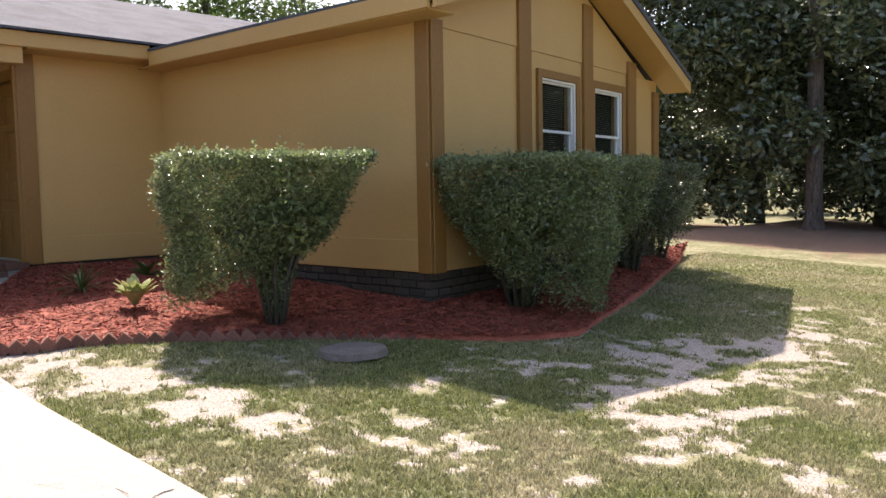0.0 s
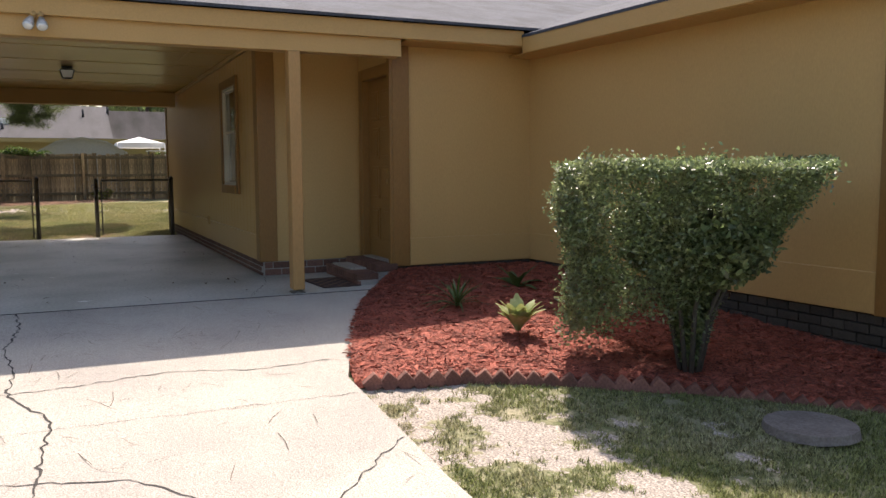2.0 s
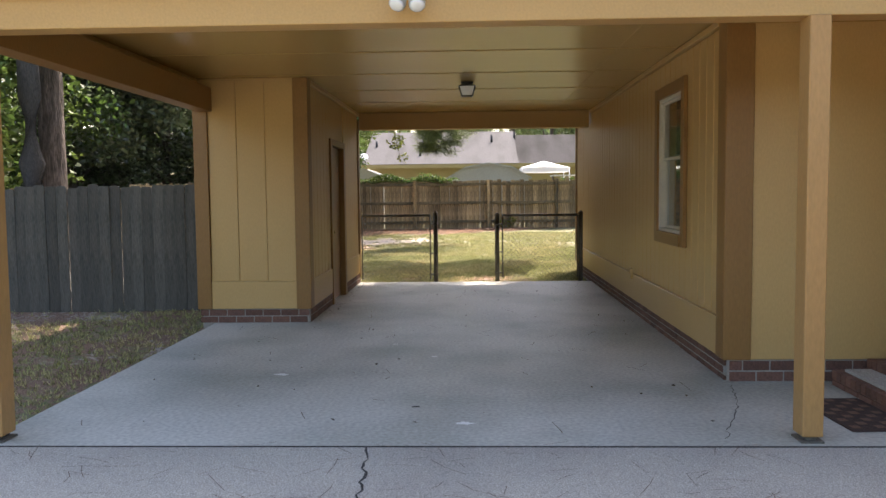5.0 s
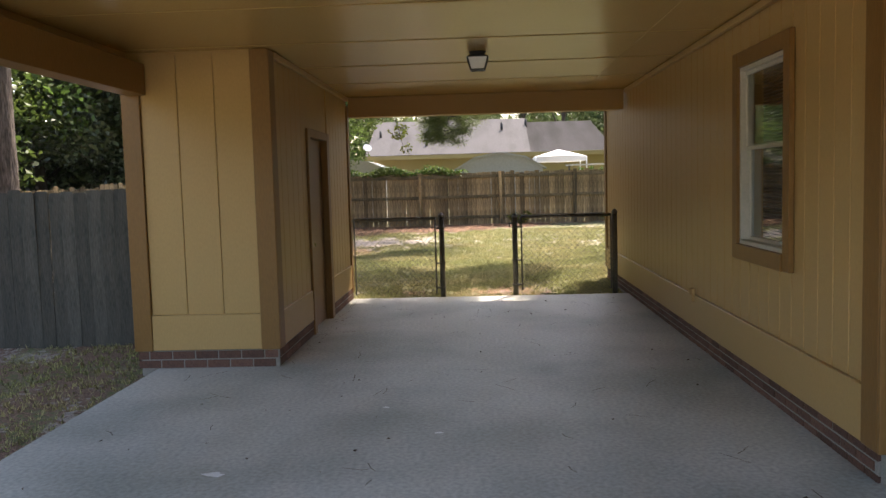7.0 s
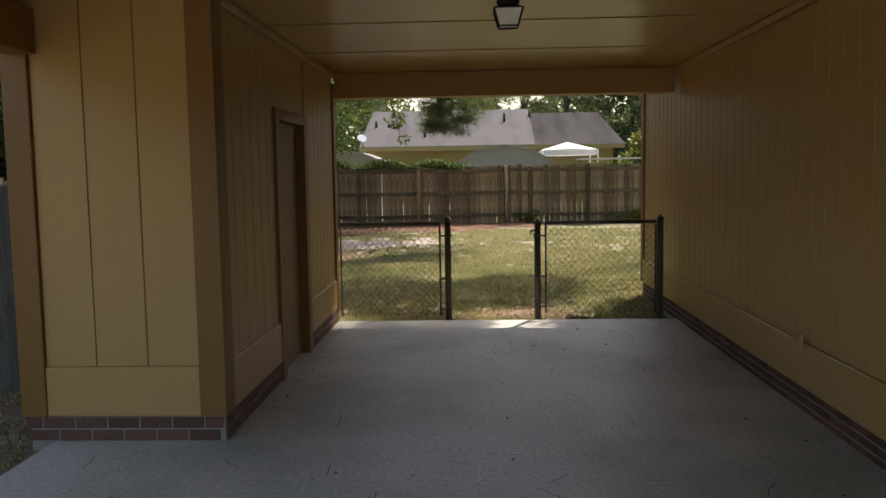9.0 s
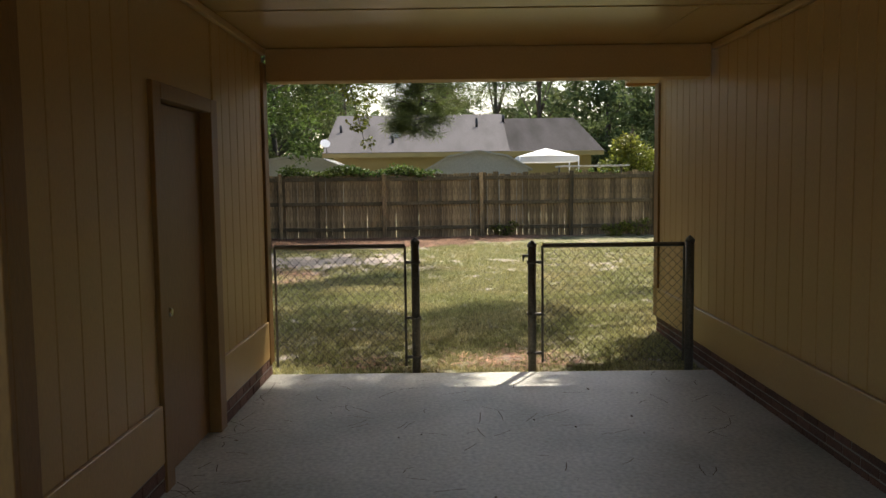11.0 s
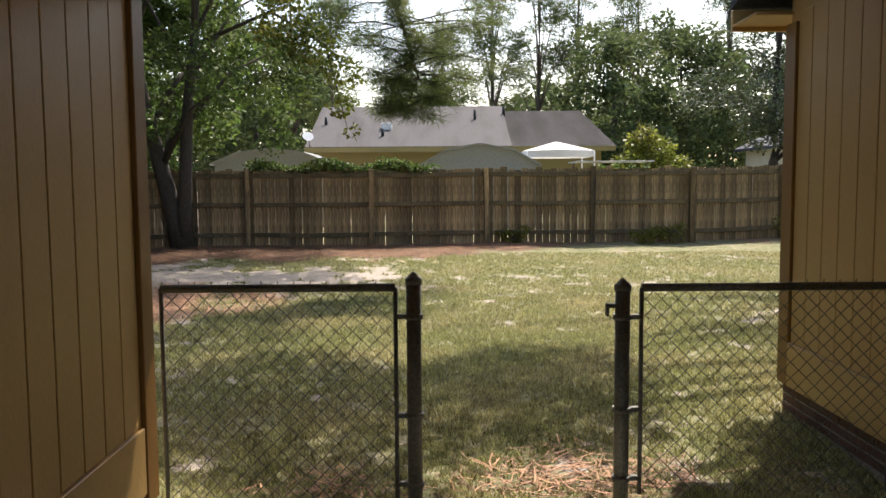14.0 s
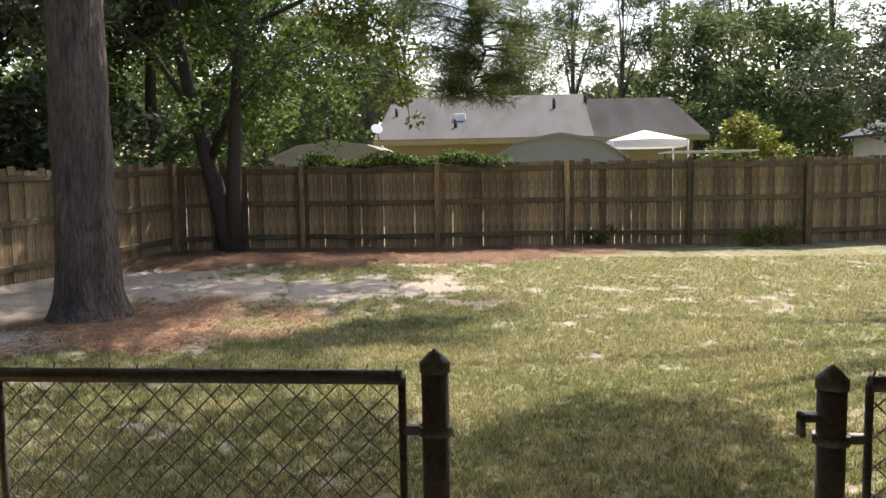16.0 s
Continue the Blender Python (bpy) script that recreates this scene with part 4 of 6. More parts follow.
def bush(x, y, w, d, top, base_r, leaves, label, seed, turn=0.0, lean=0.0, cup=0.55, low=0.35, leafm=None, group="clipped bushes"):
    """A clipped shrub: flat-topped, fuller on one side, tapering to several bare stems."""
    rng = np.random.default_rng(seed)
    z0 = -0.06 * (x - SLAB_X) + 0.03
    r = thing("bush", (x, y, z0), label, "bush", group)
    h = top - z0
    n = leaves
    ang = rng.uniform(0, 2 * np.pi, n * 2)
    hh = rng.uniform(0, 1, n * 2) ** 0.8
    # the underside is higher on the leaning side
    floor = low + 0.22 * np.cos(ang - lean) + rng.normal(0, 0.04, n * 2)
    cupped = cup + (0.92 - cup) * (0.5 - 0.5 * np.cos(ang - lean)) ** 1.5
    prof = np.clip(cupped + (1 - cupped) * np.clip((hh - floor) / 0.5, 0, 1) ** 0.6, 0, 1)
    lump = 1 + 0.17 * np.array([noise.noise((math.cos(a) * 2.2 + seed, math.sin(a) * 2.2, q * 3.0)) for a, q in zip(ang, hh)])
    rad = prof * lump * np.clip(1.03 - np.abs(rng.normal(0, 0.13, n * 2)) + np.where(rng.uniform(0, 1, n * 2) < 0.06, 0.07, 0), 0.25, 1.12)
    topm = rng.uniform(0, 1, n * 2) < 0.28
    rad = np.where(topm, np.sqrt(rng.uniform(0, 1, n * 2)) * lump, rad)
    sq = 1 / np.maximum(np.abs(np.cos(ang)), np.abs(np.sin(ang))) ** 0.35
    px, py = np.cos(ang) * rad * w / 2 * sq, np.sin(ang) * rad * d / 2 * sq
    bumpy = np.array([noise.noise((a * 3, b * 3, seed)) for a, b in zip(px, py)]) * 0.05 + np.abs(rng.normal(0, 0.02, n * 2))
    pz = np.where(topm, h + bumpy - np.abs(rng.normal(0, 0.03, n * 2)), hh * h)
    keep = (hh > floor) | topm
    gaps = np.array([noise.noise((a * 4.2, b * 4.2, c * 4.2 + seed)) for a, b, c in zip(px, py, pz)]) > -0.45
    keep &= gaps
    c, s = math.cos(turn), math.sin(turn)
    pos = np.stack([x + px * c - py * s, y + px * s + py * c, z0 + pz], -1)[keep][:n]
    # sprigs that stand above the clipped top
    sprig = []
    for k in range(26):
        a, q = rng.uniform(0, 6.28), math.sqrt(rng.uniform(0, 1)) * 0.9
        bx, by = math.cos(a) * q * w / 2, math.sin(a) * q * d / 2
        for j in range(10):
            sprig.append((x + bx * c - by * s + rng.normal(0, 0.012), y + bx * s + by * c + rng.normal(0, 0.012), z0 + h + j * 0.011 * rng.uniform(0.6, 1.4)))
    # leaves low round the stems
    m_ = n // 7
    lo_a, lo_h = rng.uniform(0, 6.283, m_), rng.uniform(0.03, 0.55, m_)
    lo_r = (0.10 + 0.75 * lo_h) * np.sqrt(rng.uniform(0.1, 1, m_)) * min(w, d) * 0.42
    low_pos = np.stack([x + np.cos(lo_a) * lo_r, y + np.sin(lo_a) * lo_r, z0 + lo_h * h], -1)
    pos = np.concatenate([pos, low_pos])
    leaf_part("leaves", np.concatenate([pos, np.array(sprig)]), rng, 0.036, 0.018, leafm or LEAFB, r, 0.25)
    # an inner shade of leaves, deeper in
    q = rng.normal(size=(n // 5, 3))
    q /= np.linalg.norm(q, axis=1, keepdims=True)
    q *= rng.uniform(0.2, 0.8, (n // 5, 1)) ** 0.5
    inner = np.stack([x + q[:, 0] * w * 0.4, y + q[:, 1] * d * 0.4, z0 + h * 0.66 + q[:, 2] * h * 0.28], -1)
    leaf_part("inner_leaves", inner, rng, 0.06, 0.035, leafm or LEAFB, r)
    for k in range(9):
        bm = B()
        a = k * 0.7 + rng.uniform(-0.2, 0.2)
        p0 = Vector((x + math.cos(a) * base_r * 0.5, y + math.sin(a) * base_r * 0.5, z0 - 0.08))
        p1 = p0 + Vector((math.cos(a) * base_r, math.sin(a) * base_r, h * 0.35))
        p2 = Vector((x + math.cos(a) * w * 0.3, y + math.sin(a) * d * 0.3, z0 + h * 0.85))
        tube(bm, [p0, p1, p1.lerp(p2, 0.5) + Vector((rng.normal(0, 0.03), rng.normal(0, 0.03), 0)), p2], [0.022, 0.017, 0.012, 0.006], 6)
        part("stem", bm, BARKD, r, "bare grey brown stem")
    return r


T0 = math.radians(46)
bush(-5.5, 4.3, 1.78, 1.25, 1.24, 0.10, 56000, "clipped flat-topped evergreen bush with small glossy leaves", 11, turn=T0, lean=-0.2, cup=0.3, low=0.36)
bush(-4.5, 6.45, 1.75, 1.45, 1.21, 0.16, 46000, "clipped dark green evergreen bush with bare lower stems", 12, turn=T0, lean=3.0, cup=0.32, low=0.22, leafm=LEAFB)
bush(-4.8, 8.0, 1.5, 1.4, 1.22, 0.14, 24000, "clipped evergreen bush thinned to reveal brown twigs", 13, turn=T0, lean=0.4, cup=0.5, low=0.35)
bush(-5.25, 9.6, 1.7, 1.5, 1.2, 0.14, 16000, "clipped dark evergreen bush under the windows", 14, turn=T0, cup=0.55, low=0.2, leafm=LEAFD)
bush(-5.75, 11.2, 1.2, 1.2, 0.98, 0.12, 9000, "low rounded dark evergreen bush at the corner", 15, turn=T0, cup=0.55, low=0.15, leafm=LEAFD)

HOSTA = mat("variegated_leaf", (0.30, 0.36, 0.12), 0.45, 0.1, 8, 60, 0.05, col2=(0.60, 0.60, 0.36), mix=0.9, island=0.25, translucent=0.25)
LILY = mat("strappy_leaf", (0.07, 0.125, 0.035), 0.45, 0.1, 5, 40, 0.05, island=0.3, translucent=0.25)


def plant(name, x, y, n, length, width, material, label, seed, spread=1.0, droop=0.9):
    """A clump of arching leaves that rise from one crown."""
    rng = random.Random(seed)
    z = bed_z(x, y, 0.5)
    r = thing(name, (x, y, z), label, "plant", "bed plants")
    for k in range(n):
        bm = B()
        a, L, tilt = k * 2.399 + rng.uniform(-0.3, 0.3), length * rng.uniform(0.7, 1.15), rng.uniform(0.25, 1.0) * spread
        prev = None
        for j in range(7):
            s = j / 6
            rr = L * (s * math.sin(tilt) + 0.25 * s * s)
            zz = L * (s * math.cos(tilt) - droop * 0.45 * s * s * tilt)
            wd = width * math.sin(math.pi * min(0.98, s * 0.86 + 0.1)) ** 0.8
            c, e = math.cos(a), math.sin(a)
            mid = Vector((x + c * rr, y + e * rr, z + zz))
            now = [bm.verts.new(mid + Vector((-e, c, 0)) * wd / 2 + Vector((0, 0, wd * 0.18))), bm.verts.new(mid), bm.verts.new(mid - Vector((-e, c, 0)) * wd / 2 + Vector((0, 0, wd * 0.18)))]
            if prev:
                bm.faces.new((prev[0], prev[1], now[1], now[0])).smooth = True
                bm.faces.new((prev[1], prev[2], now[2], now[1])).smooth = True
            prev = now
        part("leaf", bm, material, r)
    return r


plant("hosta", -6.7, 3.6, 30, 0.27, 0.095, HOSTA, "variegated yellow green hosta in the red mulch", 3, 0.62, 0.8)
plant("daylily", -7.66, 3.52, 34, 0.36, 0.022, LILY, "dark green strappy lily clump in the red mulch", 4, 1.1, 1.3)
plant("hosta", -8.2, 4.45, 13, 0.30, 0.07, LILY, "dark green broad-leaved hosta near the wall", 5, 1.2)
plant("daylily", -7.45, 4.62, 30, 0.34, 0.024, LILY, "dark green strappy lily clump behind the bush", 6, 1.1, 1.3)


def make_disc():
    bm = B()
    bmesh.ops.create_cone(bm, cap_ends=True, segments=36, radius1=0.275, radius2=0.262, depth=0.05)
    for v in bm.verts:
        v.co += Vector((-4.45, 4.29, gz(-4.45, 4.29) + 0.035 + 0.006 * noise.noise(v.co * 9)))
    solid("stepping_stone", bm, mat("worn_stone_disc", (0.16, 0.13, 0.11), 0.9, 0.25, 8, 60, 0.6, col2=(0.28, 0.25, 0.21)), "round weathered concrete cover set in the lawn", "stepping stone")


make_disc()

# ---- lawn ----


def lawn(name, n, x0, x1, y0, y1, h, w, seed, avoid, label, near=None, material=None):
    """Blades of grass in tufts where the turf grows."""
    rng = np.random.default_rng(seed)
    P = np.stack([rng.uniform(x0, x1, n), rng.uniform(y0, y1, n)], -1)
    if near is not None:
        d = np.hypot(P[:, 0] - near[0], P[:, 1] - near[1])
        P = P[rng.uniform(0, 1, n) < np.clip(near[2] / (d + 0.1), 0.12, 1) ** 1.2]
    keep = [p for p in P if not avoid(p[0], p[1]) and turf_at(p[0], p[1]) * (1 - (straw_at(p[0], p[1]) if p[0] < -17 else 0)) > rng.uniform(0.15, 0.8)]
    P = np.array(keep)
    m = len(P)
    k = 5
    base = np.repeat(P, k, 0) + rng.normal(0, 0.012, (m * k, 2))
    z = ground_z(base[:, 0], base[:, 1]) + np.array([noise.noise((x * 0.9, y * 0.9, 0.3)) * 0.022 + noise.noise((x * 3.1, y * 3.1, 0.3)) * 0.008 for x, y in base]) - 0.004
    a = rng.uniform(0, 2 * np.pi, m * k)
    hh, ww = h * rng.uniform(0.4, 1.2, m * k), w * rng.uniform(0.6, 1.3, m * k)
    out = hh * rng.uniform(0.2, 1.3, m * k)
    s = np.stack([-np.sin(a), np.cos(a), np.zeros(m * k)], -1) * ww[:, None] / 2
    b = np.stack([base[:, 0], base[:, 1], z], -1)
    tip = b + np.stack([np.cos(a) * out, np.sin(a) * out, hh], -1)
    co = np.stack([b - s, b + s, tip], 1).reshape(-1, 3)
    return tagged(new(name, quads(name, co, 3, material or GRASS)), label, "grass", kind="stuff")


REARG = mat("rear_grass_blade", (0.28, 0.285, 0.115), 0.6, 0.1, 0.9, 20, 0.0, col2=(0.40, 0.35, 0.17), mix=1.0, island=0.65, translucent=0.35, spec=0.2)


def in_bed(x, y):
    if y < 2.06 or (x < -6.1 and y < 2.9 and x > -9.2):
        return True
    for k in range(4, 13):
        a, b = bed_edge(k / 13), bed_edge((k + 1) / 13)
        if min(a.y, b.y) <= y < max(a.y, b.y):
            return x < a.x + (b.x - a.x) * (y - a.y) / (b.y - a.y) + 0.03
    return y < 2.8 and x < -6.1


lawn("front_grass", 300000, -6.2, 0.6, 2.0, 14.0, 0.03, 0.008, 21, in_bed, "short sparse tufts of lawn grass", (0.0, 2.5, 3.5))
lawn("rear_grass", 210000, -29.0, -17.75, -5.0, 7.5, 0.042, 0.008, 22, lambda x, y: False, "short backlit lawn grass", (-17.5, 0.5, 5.0), REARG)
lawn("side_grass", 5000, -15.0, -9.5, -6.5, -2.5, 0.045, 0.012, 23, lambda x, y: False, "shaded lawn grass beside the carport", None, REARG)

# ---- chain-link fence and gate ----


def post(x, y, top, r, label, group="gate posts"):
    z0 = gz(x, y) - 0.02
    p = thing("gate_post", (x, y, z0), label, "fence post", group)
    bm = B()
    tube(bm, [(x, y, z0 - 0.05), (x, y, top - 0.05)], r, 14)
    part("pipe", bm, DARKM, p)
    bm = B()
    tube(bm, [(x, y, top - 0.06), (x, y, top - 0.035), (x, y, top - 0.03), (x, y, top - 0.012), (x, y, top)], [r * 1.12, r * 1.12, r * 0.95, r * 0.5, r * 0.08], 14)
    part("cap", bm, DARKM, p, "pointed cast cap")
    return p


def mesh_panel(name, y0, y1, z0, z1, x, label, hinge):
    """A framed panel of woven wire: pipes round it, a diamond mesh, and bands to its post."""
    g = thing(name, (x, (y0 + y1) / 2, z0), label, "fence panel")
    bm = B()
    tube(bm, [(x, y0, z1), (x, y1, z1)], 0.020, 10)
    part("top_rail", bm, DARKM, g)
    for y in (y0, y1):
        bm = B()
        tube(bm, [(x, y, z0), (x, y, z1)], 0.011, 8)
        part("side_bar", bm, DARKM, g)
    bm = B()
    step, L, H = 0.078, y1 - y0, z1 - z0
    k = -int(H / step) - 1
    while k * step < L:
        a = k * step
        for sgn in (1, -1):
            lo, hi = max(0.0, -a), min(H, L - a)
            if hi > lo + 0.01:
                pts = []
                n = max(2, int((hi - lo) / (step / 2)))
                for j in range(n + 1):
                    s = lo + (hi - lo) * j / n
                    yy = y0 + a + s if sgn > 0 else y1 - a - s
                    pts.append((x + 0.003 * sgn * (1 if j % 2 else -1), yy, z0 + s))
                tube(bm, pts, 0.0021, 4)
        k += 1
    # twisted ends stand above the rail
    yy = y0
    while yy < y1:
        tube(bm, [(x, yy, z1), (x + 0.006, yy + 0.01, z1 + 0.035)], 0.0022, 4)
        yy += step
    part("wire_mesh", bm, DARKM, g, "diamond wire mesh")
    for z in (z0 + 0.08, z0 + 0.42, z1 - 0.14):
        bm = B()
        tube(bm, [(x, hinge[0], z - 0.012), (x, hinge[0], z + 0.012)], 0.045, 12)
        box(bm, (x - 0.014, min(hinge), z - 0.012), (x + 0.014, max(hinge), z + 0.012), bev=0.003)
        part("band", bm, DARKM, g, "steel band")
    return g


GX = -17.84
post(GX, -0.06, 1.145, 0.036, "dark galvanised gate post with a pointed cap")
post(GX, 0.937, 1.108, 0.036, "dark galvanised gate post with a latch side")
post(GX, 2.285, 1.135, 0.036, "dark galvanised post against the house wall")
mesh_panel("chain_link_fence", YS + 0.03, -0.147, 0.03, 1.07, GX, "fixed chain-link panel in a dark pipe frame", (-0.06, -0.147))
mesh_panel("chain_link_gate", 1.027, 2.235, 0.05, 1.06, GX, "chain-link panel beside the open gateway", (0.937, 1.027))
bm = B()
box(bm, (GX - 0.02, 0.857, 0.965), (GX + 0.02, 0.912, 0.985), bev=0.003)
box(bm, (GX - 0.02, 0.857, 0.925), (GX + 0.02, 0.87, 0.985), bev=0.003)
solid("gate_latch", bm, DARKM, "small dark fork latch on the gate post", "latch")

# ---- wooden fences ----


def picket_fence(name, line, height, label, material, rails_front, seed, width=0.14):
    """Upright boards nailed to three rails, with posts; the line is walked from its first point."""
    f = thing(name, (*line[0], gz(*line[0])), label, "fence", kind="structure")
    rng, shared = random.Random(seed), []
    for k in range(6):
        bm = B()
        h = height + (rng.uniform(-0.05, 0.03))
        w_ = width - rng.uniform(0.0, 0.006)
        prism(bm, [(-w_ / 2, 0), (w_ / 2, 0), (width / 2, h - 0.02), (width / 2 - 0.02, h), (-width / 2 + 0.02, h), (-width / 2, h - 0.02)], 1, -0.009, 0.009)
        shared.append(mesh_of("picket", bm, material))
    for a, b in zip(line, line[1:]):
        a, b = Vector(a), Vector(b)
        L, ang = (b - a).length, math.atan2(b.y - a.y, b.x - a.x)
        nrm = Vector((math.sin(ang), -math.cos(ang))) * rails_front
        n = max(1, round(L / (width + 0.001)))
        for k in range(n):
            p = a.lerp(b, (k + 0.5) / n)
            if rng.random() < 0.25:
                p = p + (b - a).normalized() * rng.uniform(-0.012, 0.012)
            piece("picket", rng.choice(shared), f, pose(p.x, p.y, gz(p.x, p.y) - 0.03 + rng.uniform(-0.015, 0.015), rng.uniform(-0.5, 0.5), rng.uniform(-0.22, 0.22), math.degrees(ang) + rng.uniform(-1.2, 1.2)))
        for z in (0.22, height * 0.52, height - 0.17):
            bm = B()
            q0, q1 = a + nrm * 0.032, b + nrm * 0.032
            za, zb = gz(a.x, a.y) + z, gz(b.x, b.y) + z
            sag = rng.uniform(-0.02, 0.02)
            pts = [Vector((q0.x, q0.y, za)), Vector(((q0.x + q1.x) / 2, (q0.y + q1.y) / 2, (za + zb) / 2 + sag)), Vector((q1.x, q1.y, zb))]
            for p, q in zip(pts, pts[1:]):
                d = (q - p)
                box(bm, (0, -0.02, -0.044), (d.length, 0.02, 0.044), Matrix.Translation(p) @ d.to_track_quat("X", "Z").to_matrix().to_4x4(), 0.003)
            part("rail", bm, RAILW if material is WOODF else material, f)
        bm = B()
        q = b + nrm * 0.09
        box(bm, (-0.048, -0.048, 0), (0.048, 0.048, height - 0.02 + rng.uniform(0, 0.06)), pose(q.x, q.y, gz(q.x, q.y) - 0.05, 0, rng.uniform(-1, 1), math.degrees(ang)), 0.006)
        part("post", bm, material, f)
    return f


# the boards face away; rails and posts show towards the house
picket_fence("fence_rear", FENCE, 1.58, "weathered wooden privacy fence with rails and posts towards the yard", WOODF, 1, 31)
picket_fence("fence_side", [(-15.0, -10.2), (-18.2, -9.0), (-21.4, -8.1), (-24.6, -7.25), (-27.4, -6.65), (-30.2, -6.1)], 1.62, "dark shaded wooden privacy fence along the side", WOODF, 1, 32)
picket_fence("fence_front", [(-15.0, -2.62), (-15.0, -5.0), (-15.0, -7.5), (-15.0, -10.2)], 1.66, "grey weathered wooden privacy fence beside the storage room", WOODG, 1, 33)

# ---- trees ----


def clump_points(rng, centres, n):
    """Leaf places in uneven clumps: each centre is x, y, z, radius."""
    centres = np.array(centres, float)
    k = rng.choice(len(centres), n, p=centres[:, 3] ** 2 / (centres[:, 3] ** 2).sum())
    d = rng.normal(size=(n, 3))
    d /= np.linalg.norm(d, axis=1, keepdims=True)
    r = centres[k, 3:4] * rng.uniform(0.35, 1.08, (n, 1)) ** 0.6
    return centres[k, :3] + d * r * (1, 1, 0.8)


def crown_of(rng, x, y, z0, z1, spread, clumps, cr, gap=0.0):
    out = []
    for _ in range(clumps):
        s = rng.uniform(0, 1)
        wide = spread * (0.55 + 0.6 * math.sin(math.pi * min(1, s * 0.85 + 0.12)))
        a, q = rng.uniform(0, 6.283), math.sqrt(rng.uniform(gap, 1)) * wide
        out.append((x + math.cos(a) * q, y + math.sin(a) * q, z0 + (z1 - z0) * s, cr * rng.uniform(0.55, 1.25)))
    return out


def tree(name, x, y, trunk_r, height, crown, n, leaf, material, label, seed, category="tree", bark=None, lean=(0, 0), limbs=7, trunks=1, group="trees"):
    """A tapered trunk with limbs to its clumps, and a crown of single leaves."""
    rng = np.random.default_rng(seed)
    z0 = gz(x, y) - 0.05
    t = thing(name, (x, y, z0), label, category, group)
    bm = B()
    top = Vector((x + lean[0], y + lean[1], height))
    boughs = []
    for q in range(trunks):
        off = Vector((0.25 * q * (1 if q % 2 else -1), 0.85 * q, 0))
        pts, rad = [], []
        for k in range(9):
            s = k / 8
            pts.append(Vector((x, y, z0)).lerp(top + off * 2.5, s) + Vector((noise.noise((s * 2.3, seed, q)) * 0.25 * s, noise.noise((s * 2.3, seed + 9, q)) * 0.25 * s, 0)))
            rad.append(trunk_r * (1.35 if k == 0 else 1 - 0.75 * s) * (0.8 if q else 1))
        tube(bm, pts, rad, 12)
        for c in rng.permutation(len(crown))[:limbs]:
            cx, cy, cz, cr = crown[c]
            s = min(0.9, max(0.25, (cz - z0) / max(0.1, height - z0) * 0.7))
            k = int(s * 8)
            p0, p2 = pts[k], Vector((cx, cy, cz))
            mid = p0.lerp(p2, 0.5) + Vector((0, 0, 0.12 * (p2 - p0).length))
            boughs.append(([p0, mid, p2], [rad[k] * 0.5, rad[k] * 0.3, 0.012]))
    part("trunk", bm, bark or BARKD, t)
    for path, radii in boughs:
        bm = B()
        tube(bm, path, radii, 6)
        part("limb", bm, bark or BARKD, t)
    pos = clump_points(rng, crown, n)
    if leaf[0] == "needle":
        # bundles of long needles that fan out
        pos = np.repeat(pos[: n // 7], 7, 0) + rng.normal(0, 0.012, (n // 7 * 7, 3))
        leaf_part("crown", pos, rng, leaf[1], leaf[2], material, t, 0.15)
    else:
        leaf_part("crown", pos, rng, leaf[1], leaf[2], material, t, -0.15)
    return t


R = np.random.default_rng(77)


def pine_trunk(x, y, r, height, label, seed, crown, n, lean=(0, 0)):
    """A tall straight pine: plated bark, flared foot, and its crown of needles."""
    t = thing("pine_tree", (x, y, gz(x, y) - 0.05), label, "pine tree", "pines")
    rng = np.random.default_rng(seed)
    n_ring, sides = int(height / 0.12), 40
    verts, faces = [], []
    for k in range(n_ring + 1):
        z = height * k / n_ring
        rr = r * (1 - 0.5 * z / height) * (1 + 0.5 * math.exp(-z / 0.22))
        for s in range(sides):
            a = 2 * math.pi * s / sides
            plate = noise.noise((math.cos(a) * 3.2, math.sin(a) * 3.2, z * 1.3 + seed)) + 0.6 * noise.noise((math.cos(a) * 9, math.sin(a) * 9, z * 4.5 + seed))
            root = 0.35 * math.exp(-z / 0.12) * max(0.0, noise.noise((math.cos(a) * 1.8, math.sin(a) * 1.8, seed)))
            q = rr * (1 + 0.12 * plate + root)
            verts.append((lean[0] * z / height + math.cos(a) * q, lean[1] * z / height + math.sin(a) * q, z))
    for k in range(n_ring):
        for s in range(sides):
            a, b = k * sides + s, k * sides + (s + 1) % sides
            faces.append((a, b, b + sides, a + sides))
    me = bpy.data.meshes.new("trunk")
    me.from_pydata(verts, [], faces)
    me.polygons.foreach_set("use_smooth", np.ones(len(faces), bool))
    me.materials.append(BARK)
    ob = new("trunk", me)
    ob.parent = t
    for cx, cy, cz, cr in crown[: min(14, len(crown))]:
        bm = B()
        z = min(height - 0.2, max(2.0, cz + 0.8))
        p0 = Vector((x + lean[0] * z / height, y + lean[1] * z / height, z))
        p2 = Vector((cx, cy, cz))
        tube(bm, [p0, p0.lerp(p2, 0.5) + Vector((0, 0, 0.35)), p2], [0.055, 0.04, 0.012], 6)
        part("limb", bm, BARKD, t)
    pos = clump_points(rng, crown, n)
    pos = np.repeat(pos[: n // 8], 8, 0) + rng.normal(0, 0.01, (n // 8 * 8, 3))
    leaf_part("crown", pos, rng, 0.26, 0.009, NEEDLE, t, -0.1)
    return t


